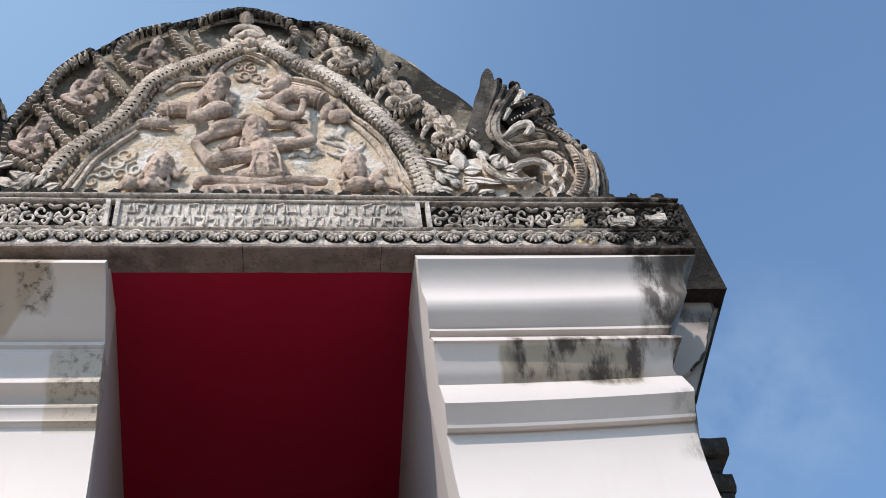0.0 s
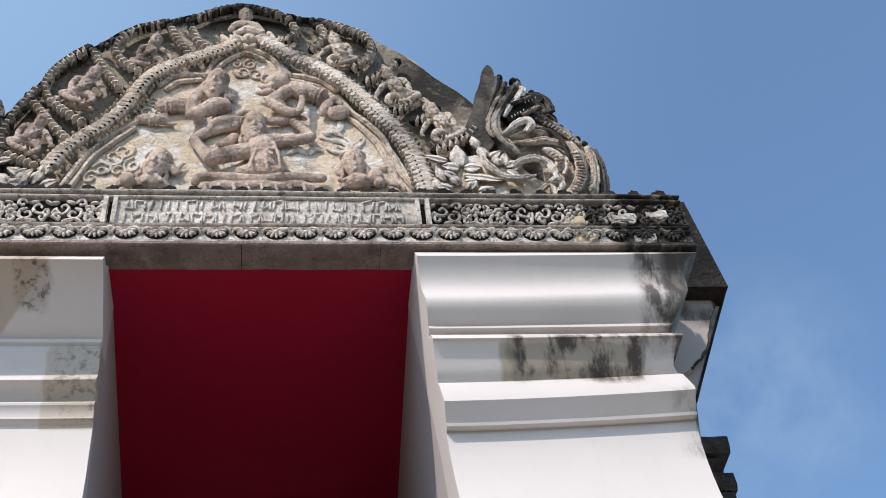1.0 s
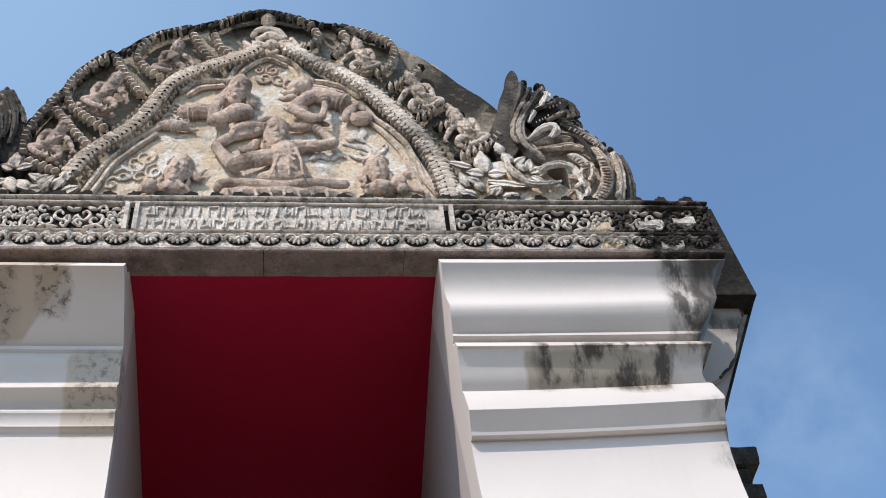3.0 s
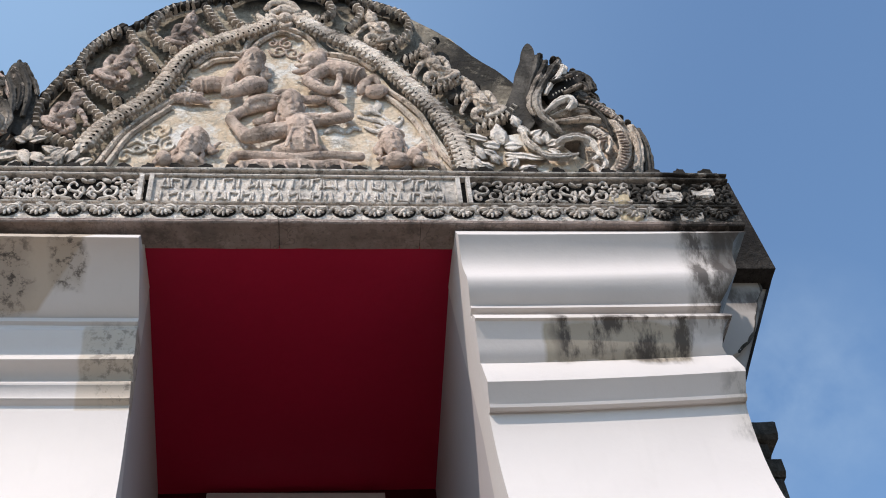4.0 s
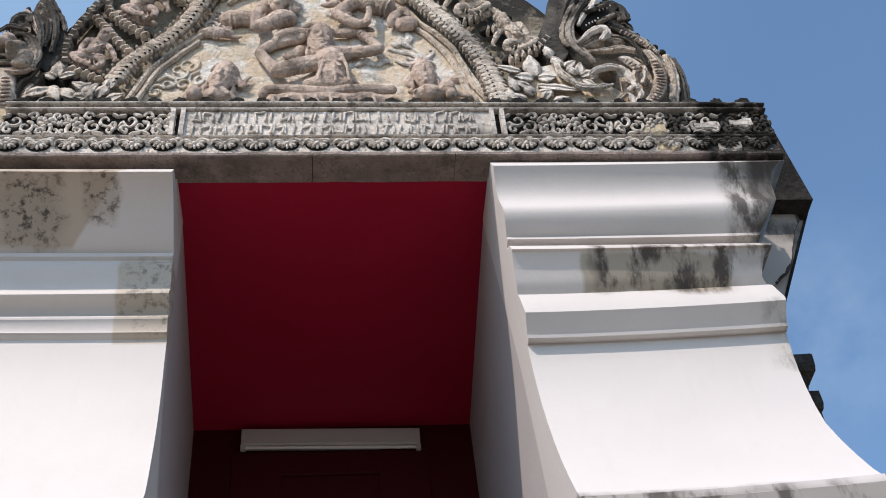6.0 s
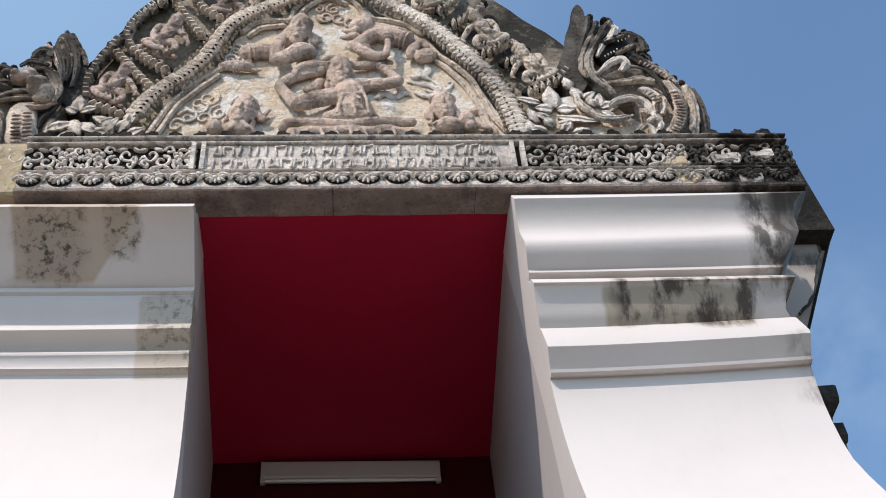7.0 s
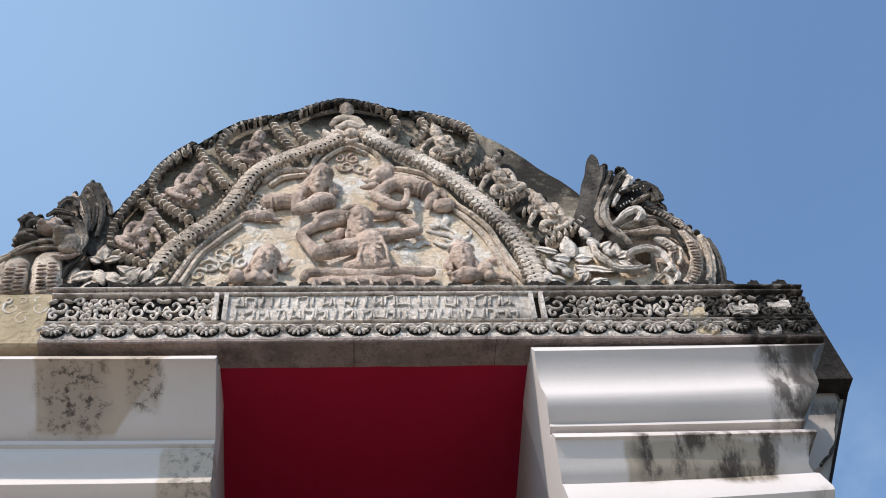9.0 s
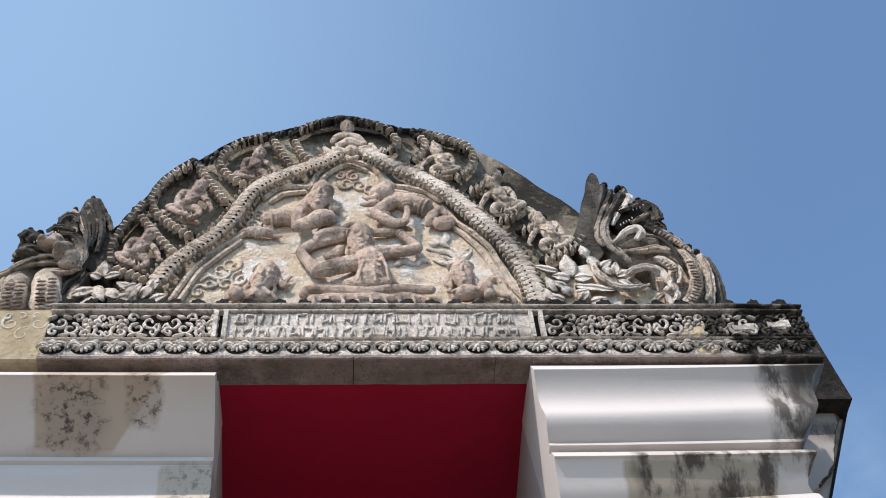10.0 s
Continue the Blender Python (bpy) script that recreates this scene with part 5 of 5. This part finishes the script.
def naga_left():
    n = thing("naga_finial", "weathered grey stucco many-headed serpent finial with a ribbed crest", "finial", "serpent finials at the gable's ends")
    s = Shape()
    slab(s, [tuple(q) for q in spline([(-1.939, 8.402), (-2.068, 8.862), (-2.066, 9.159), (-2.011, 9.212), (-1.957, 9.176), (-1.874, 8.961), (-1.81, 8.81), (-1.751, 8.531), (-1.752, 8.217)], 3)], -0.06, 0.30)
    part("crest", s, M_DARK, n, "ribbed black-stained crest", rough=0.008)
    s = Shape()
    slab(s, [tuple(q) for q in spline([(-2.494, 7.979), (-2.508, 8.275), (-2.423, 8.411), (-2.426, 8.59), (-2.429, 8.776), (-2.376, 8.817), (-2.256, 8.791), (-2.208, 8.943), (-2.143, 9.057), (-2.062, 9.044), (-1.97, 8.66), (-1.894, 8.402), (-1.96, 8.156), (-1.975, 7.968)], 3)], -0.03, 0.26)
    part("body", s, M_STONE, n, rough=0.015)
    for pts, r, y, mt in (
        ([(-2.045, 9.131), (-1.978, 8.974), (-1.94, 8.795), (-1.94, 8.621)], [0.025, 0.033, 0.033, 0.021], -0.11, M_STONE),
        ([(-2.005, 9.175), (-1.926, 8.989), (-1.883, 8.782), (-1.876, 8.556)], [0.021, 0.029, 0.029, 0.021], -0.10, M_DARK),
        ([(-1.972, 9.19), (-1.876, 8.976), (-1.818, 8.81)], [0.016, 0.021, 0.016], -0.09, M_GREY),
        ([(-2.072, 9.016), (-2.008, 8.876), (-1.969, 8.7), (-1.96, 8.516)], [0.025, 0.033, 0.029, 0.021], -0.13, M_DARK),
        ([(-2.125, 9.043), (-2.047, 8.917), (-1.997, 8.767)], [0.025, 0.029, 0.021], -0.12, M_SEAT),
        ([(-2.197, 8.888), (-2.167, 8.972), (-2.114, 8.987), (-2.068, 8.903)], [0.021, 0.033, 0.033, 0.021], -0.14, M_DARK),
        ([(-2.256, 8.791), (-2.212, 8.846), (-2.14, 8.833), (-2.081, 8.807)], [0.016, 0.029, 0.029, 0.021], -0.15, M_DARK),
        ([(-2.138, 8.739), (-2.069, 8.739), (-2.006, 8.646), (-1.967, 8.516), (-1.974, 8.389)], [0.025, 0.037, 0.041, 0.041, 0.025], -0.14, M_STONE),
        ([(-2.428, 8.736), (-2.384, 8.783), (-2.306, 8.737), (-2.221, 8.698)], [0.029, 0.033, 0.029, 0.021], -0.11, M_DARK),
        ([(-2.416, 8.513), (-2.381, 8.591), (-2.304, 8.618), (-2.205, 8.579)], [0.025, 0.029, 0.029, 0.021], -0.13, M_GREY),
        ([(-2.409, 8.449), (-2.361, 8.5), (-2.292, 8.527)], [0.021, 0.033, 0.025], -0.09, M_DARK),
        ([(-2.521, 8.238), (-2.401, 8.349), (-2.256, 8.425), (-2.1, 8.426), (-1.96, 8.352)], [0.025, 0.029, 0.029, 0.029, 0.021], -0.12, M_STONE),
        ([(-2.419, 8.361), (-2.316, 8.463), (-2.2, 8.515), (-2.12, 8.489)], [0.021, 0.025, 0.025, 0.016], -0.14, M_GREY),
        ([(-2.134, 8.338), (-2.046, 8.339), (-1.949, 8.377)], [0.033, 0.041, 0.025], -0.12, M_SEAT),
        ([(-1.938, 8.44), (-1.953, 8.314), (-2.008, 8.216), (-2.031, 8.108)], [0.021, 0.025, 0.025, 0.021], -0.09, M_DARK),
        ([(-1.943, 8.18), (-1.964, 8.096), (-1.949, 7.98)], [0.025, 0.029, 0.025], -0.07, M_STONE),
    ):
        s = Shape()
        ribbed(s, pts, r, y)
        worn(part("lock", s, mt, n, rough=0.008, size=17), 0.005, 0.009)
    for skull, mt in (
        ((((-2.095, 8.554), 0.062, 0.060, -0.16), ((-2.135, 8.606), 0.038, 0.026, -0.19), ((-2.035, 8.477), 0.050, 0.052, -0.14), ((-2.036, 8.401), 0.058, 0.034, -0.12)), M_STONE),
        ((((-2.218, 8.645), 0.066, 0.038, -0.16), ((-2.257, 8.684), 0.034, 0.022, -0.18), ((-2.173, 8.685), 0.042, 0.034, -0.14)), M_SEAT),
        ((((-2.337, 8.526), 0.066, 0.026, -0.12), ((-2.317, 8.683), 0.038, 0.026, -0.11)), M_DARK),
    ):
        s = Shape()
        for c, w, h, y in skull:
            tilted(s, on(c, y), (w * 1.25, 0.075, h * 1.35), -10, 25, 14, 9)
        worn(part("head", s, mt, n, "worn head with an open snout"), 0.008, 0.014)
    for mid, w in (([(-2.154, 8.289), (-2.134, 8.155), (-2.103, 7.968)], 0.096), ([(-2.343, 8.251), (-2.34, 8.143), (-2.322, 7.967)], 0.088)):
        s = Shape()
        tube(s, [on(p, -0.08) for p in mid], [w * 0.94, w, w * 1.06], 12, 4, 0.6)
        part("neck", s, M_STONE, n, rough=0.012, size=13)
        pieces("notch", NOTCH, mid, -0.146, 0.040, n, 90, 0.035, 0.75)
        pieces("notch", NOTCH, mid, -0.146, 0.040, n, 90, -0.035, 0.75, 0.02)
    s = Shape()
    for p in ((-2.322, 8.67), (-2.306, 8.683), (-2.284, 8.67), (-2.269, 8.69), (-2.237, 8.778), (-2.221, 8.792), (-2.2, 8.785), (-2.184, 8.799)):
        blob(s, on(p, -0.155), (0.004, 0.008, 0.009), 0, 6, 4)
    part("teeth", s, M_PALE, n, "row of small pale teeth")
    pieces("spine", SPINE, [(-2.426, 8.59), (-2.426, 8.763), (-2.376, 8.817), (-2.256, 8.791), (-2.208, 8.943), (-2.135, 9.057), (-2.072, 9.101), (-2.034, 9.204)], -0.03, 0.085, n, 20, 0.030, 0.8)
    return n


naga_right()
naga_left()

# ---- plain end of the frieze on the left ----
s = Shape()
bar(s, -3.6, -2.005, -0.172, 0.35, 7.312, 7.80, 0.015)
blk = tagged(part("wall_end_block", s, M_YELLOW, None, rough=0.012, size=3), "bare ochre plaster end of the frieze with traces of scrolls", "wall", kind="structure")
s = Shape()
for i in range(18):
    curl(s, (-2.06 - 0.085 * i, 7.66 - 0.10 * (i % 2)), 0.052, -0.172, 0.011, 1.0, 75 * i, 1 if i % 3 else -1, 0.7)
    curl(s, (-2.09 - 0.085 * i, 7.735 - 0.01 * (i % 2)), 0.030, -0.172, 0.009, 0.8, 120 * i, -1 if i % 2 else 1, 0.7)
part("scroll_traces", s, M_FIELD, blk, "pale traces of carved scrolls", rough=0.006)

# ---- pieces of the frieze ----
def rosette():
    """Half a lotus: a round bud within fat petals, under two curling leaves."""
    s = Shape()
    blob(s, (0, -0.026, 0.008), (0.017, 0.020, 0.017), 0, 8, 5)
    for a, ln in ((-100, 0.060), (-66, 0.062), (-33, 0.054), (0, 0.050), (33, 0.054), (66, 0.062), (100, 0.060)):
        t = radians(a - 90)
        ca, sa = math.cos(t), math.sin(t)
        blob(s, (0.66 * ln * ca, -0.020, 0.66 * ln * sa * 0.85 + 0.014), (0.026, 0.014, 0.0095), math.degrees(t), 7, 5)
    for sd in (-1, 1):
        tube(s, [(0.012 * sd, -0.02, 0.028), (0.045 * sd, -0.024, 0.040), (0.076 * sd, -0.02, 0.030), (0.084 * sd, -0.012, 0.006)], [0.008, 0.013, 0.012, 0.006], 6, 3)
    return s


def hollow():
    """A raised black oval that paints the shade of a recess round a rosette."""
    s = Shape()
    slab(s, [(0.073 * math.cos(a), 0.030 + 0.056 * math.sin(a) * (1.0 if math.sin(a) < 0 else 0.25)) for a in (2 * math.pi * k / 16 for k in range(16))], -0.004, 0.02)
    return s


def scroll_unit():
    """Acanthus leaves that swing round an open flower, flat and worn."""
    s = Shape()
    for a in range(0, 360, 60):
        blob(s, (0.098 + 0.036 * math.cos(radians(a)), -0.020, 0.036 * math.sin(radians(a))), (0.022, 0.016, 0.015), a, 7, 5)
    blob(s, (0.098, -0.030, 0), (0.014, 0.016, 0.015), 0, 7, 5)
    for c, r, start, hand in (((-0.095, 0.030), 0.050, 200, 1), ((-0.030, -0.030), 0.046, 20, -1), ((-0.125, -0.060), 0.032, 90, 1), ((0.010, 0.070), 0.032, 160, -1), ((0.060, -0.075), 0.030, 30, 1), ((0.150, 0.070), 0.028, 260, -1), ((0.150, -0.070), 0.030, 140, 1)):
        curl(s, c, r, -0.016, 0.0125, 0.95, start, hand, 1.0)
    for x, z, a, ln in ((-0.155, 0.080, 30, 0.034), (-0.060, 0.088, -18, 0.036), (-0.160, -0.010, 80, 0.034), (-0.060, -0.088, 12, 0.036), (0.000, 0.016, -40, 0.034), (0.046, 0.040, 60, 0.028), (0.044, -0.036, -50, 0.030), (0.090, 0.084, 8, 0.032), (0.102, -0.090, -8, 0.030), (0.164, 0.005, 90, 0.032), (0.000, -0.085, 150, 0.028)):
        blob(s, (x, -0.013, z), (ln, 0.018, 0.012), a, 8, 5)
    return s


def placed(name, me, x, y, z, parent, sx=1.0):
    ob = new(name, me)
    ob.parent = parent
    ob.location = (x, y, z)
    ob.scale = (sx, 1, 1)
    return ob


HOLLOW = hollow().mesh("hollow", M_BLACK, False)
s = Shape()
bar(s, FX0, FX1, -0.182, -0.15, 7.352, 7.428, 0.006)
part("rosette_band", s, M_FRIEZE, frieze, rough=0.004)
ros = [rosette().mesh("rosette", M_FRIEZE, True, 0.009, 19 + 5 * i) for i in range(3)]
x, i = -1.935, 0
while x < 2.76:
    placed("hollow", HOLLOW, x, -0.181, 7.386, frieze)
    placed("rosette", ros[i % 3], x, -0.178, 7.402, frieze)
    x += 0.1835
    i += 1
s = Shape()
bar(s, FX0, FX1, -0.186, -0.15, 7.336, 7.356, 0.006)
part("rail", s, M_FRIEZE, frieze, rough=0.004)
stud = Shape()
blob(stud, (0, 0, 0), (0.032, 0.022, 0.022), 0, 8, 5)
stud = stud.mesh("stud", M_FRIEZE, True, 0.004, 20)
for k in range(38):
    xx = -1.94 + 0.126 * k
    if not -0.9 < xx < 0.97:
        placed("stud", stud, xx, -0.180, 7.473, frieze)
bud = Shape()
slab(bud, [(-0.078, -0.012), (-0.074, 0.010), (-0.052, 0.016), (-0.036, 0.044), (-0.014, 0.050), (0.0, 0.066), (0.014, 0.050), (0.036, 0.042), (0.050, 0.014), (0.074, 0.012), (0.080, -0.012)], -0.035, 0.05)
bud = [bud.mesh("crest_leaf", M_BLACK, False, 0.016, 13 + 6 * i) for i in range(3)]
for k in range(29):
    placed("crest_leaf", bud[k % 3], -1.92 + 0.163 * k + 0.015 * math.sin(5 * k), -0.175, 7.800, frieze, random.choice((-1, 1)) * (0.8 + 0.3 * random.random()))
scr = [scroll_unit().mesh("scroll", M_FRIEZE, True, 0.011, 14 + 5 * i) for i in range(3)]
for k in range(3):
    placed("scroll", scr[k], -1.83 + 0.345 * k, -0.168, 7.622, frieze, -1 if k % 2 else 1)
for k in range(5):
    placed("scroll", scr[k % 3], 1.25 + 0.345 * k, -0.168, 7.622, frieze, -1 if k % 2 else 1)

for k, (bx, bz) in enumerate(((2.36, 7.60), (2.60, 7.63), (2.02, 7.56), (2.47, 7.39), (2.08, 7.40))):
    s = Shape()
    bar(s, -0.07, 0.07, -0.028, 0.01, -0.045, 0.040, 0.012)
    placed("bare_patch", s.mesh("bare_patch", M_YELLOW if k in (2, 4) else M_PALE, False, 0.02, 12 + 3 * k), bx, -0.166, bz, frieze)

# raised, illegible letter strokes in two lines
rnd = random.Random(7)
for row, (z0, z1) in enumerate(((7.635, 7.722), (7.515, 7.600))):
    x = -0.86
    while x < 0.92:
        s = Shape()
        w = rnd.choice((0.03, 0.045, 0.055))
        for sd in ((0,) if w < 0.04 else (0, 1)):
            tilt = rnd.uniform(-0.012, 0.016)
            tube(s, [(sd * w, 0, z0 - z0), (sd * w + tilt, 0, (z1 - z0) * rnd.uniform(0.75, 1.0))], 0.0085, 6, 2, 1.2)
        if w > 0.04:
            zz = (z1 - z0) * rnd.choice((0.08, 0.5, 0.85))
            tube(s, [(0, 0, zz), (w, 0, zz + rnd.uniform(-0.03, 0.03))], 0.0085, 6, 2, 1.2)
        placed("letter_bar", s.mesh("letter_bar", M_PALE, True, 0.004, 30), x, -0.195, z0, frieze)
        x += w + rnd.choice((0.018, 0.024, 0.034))
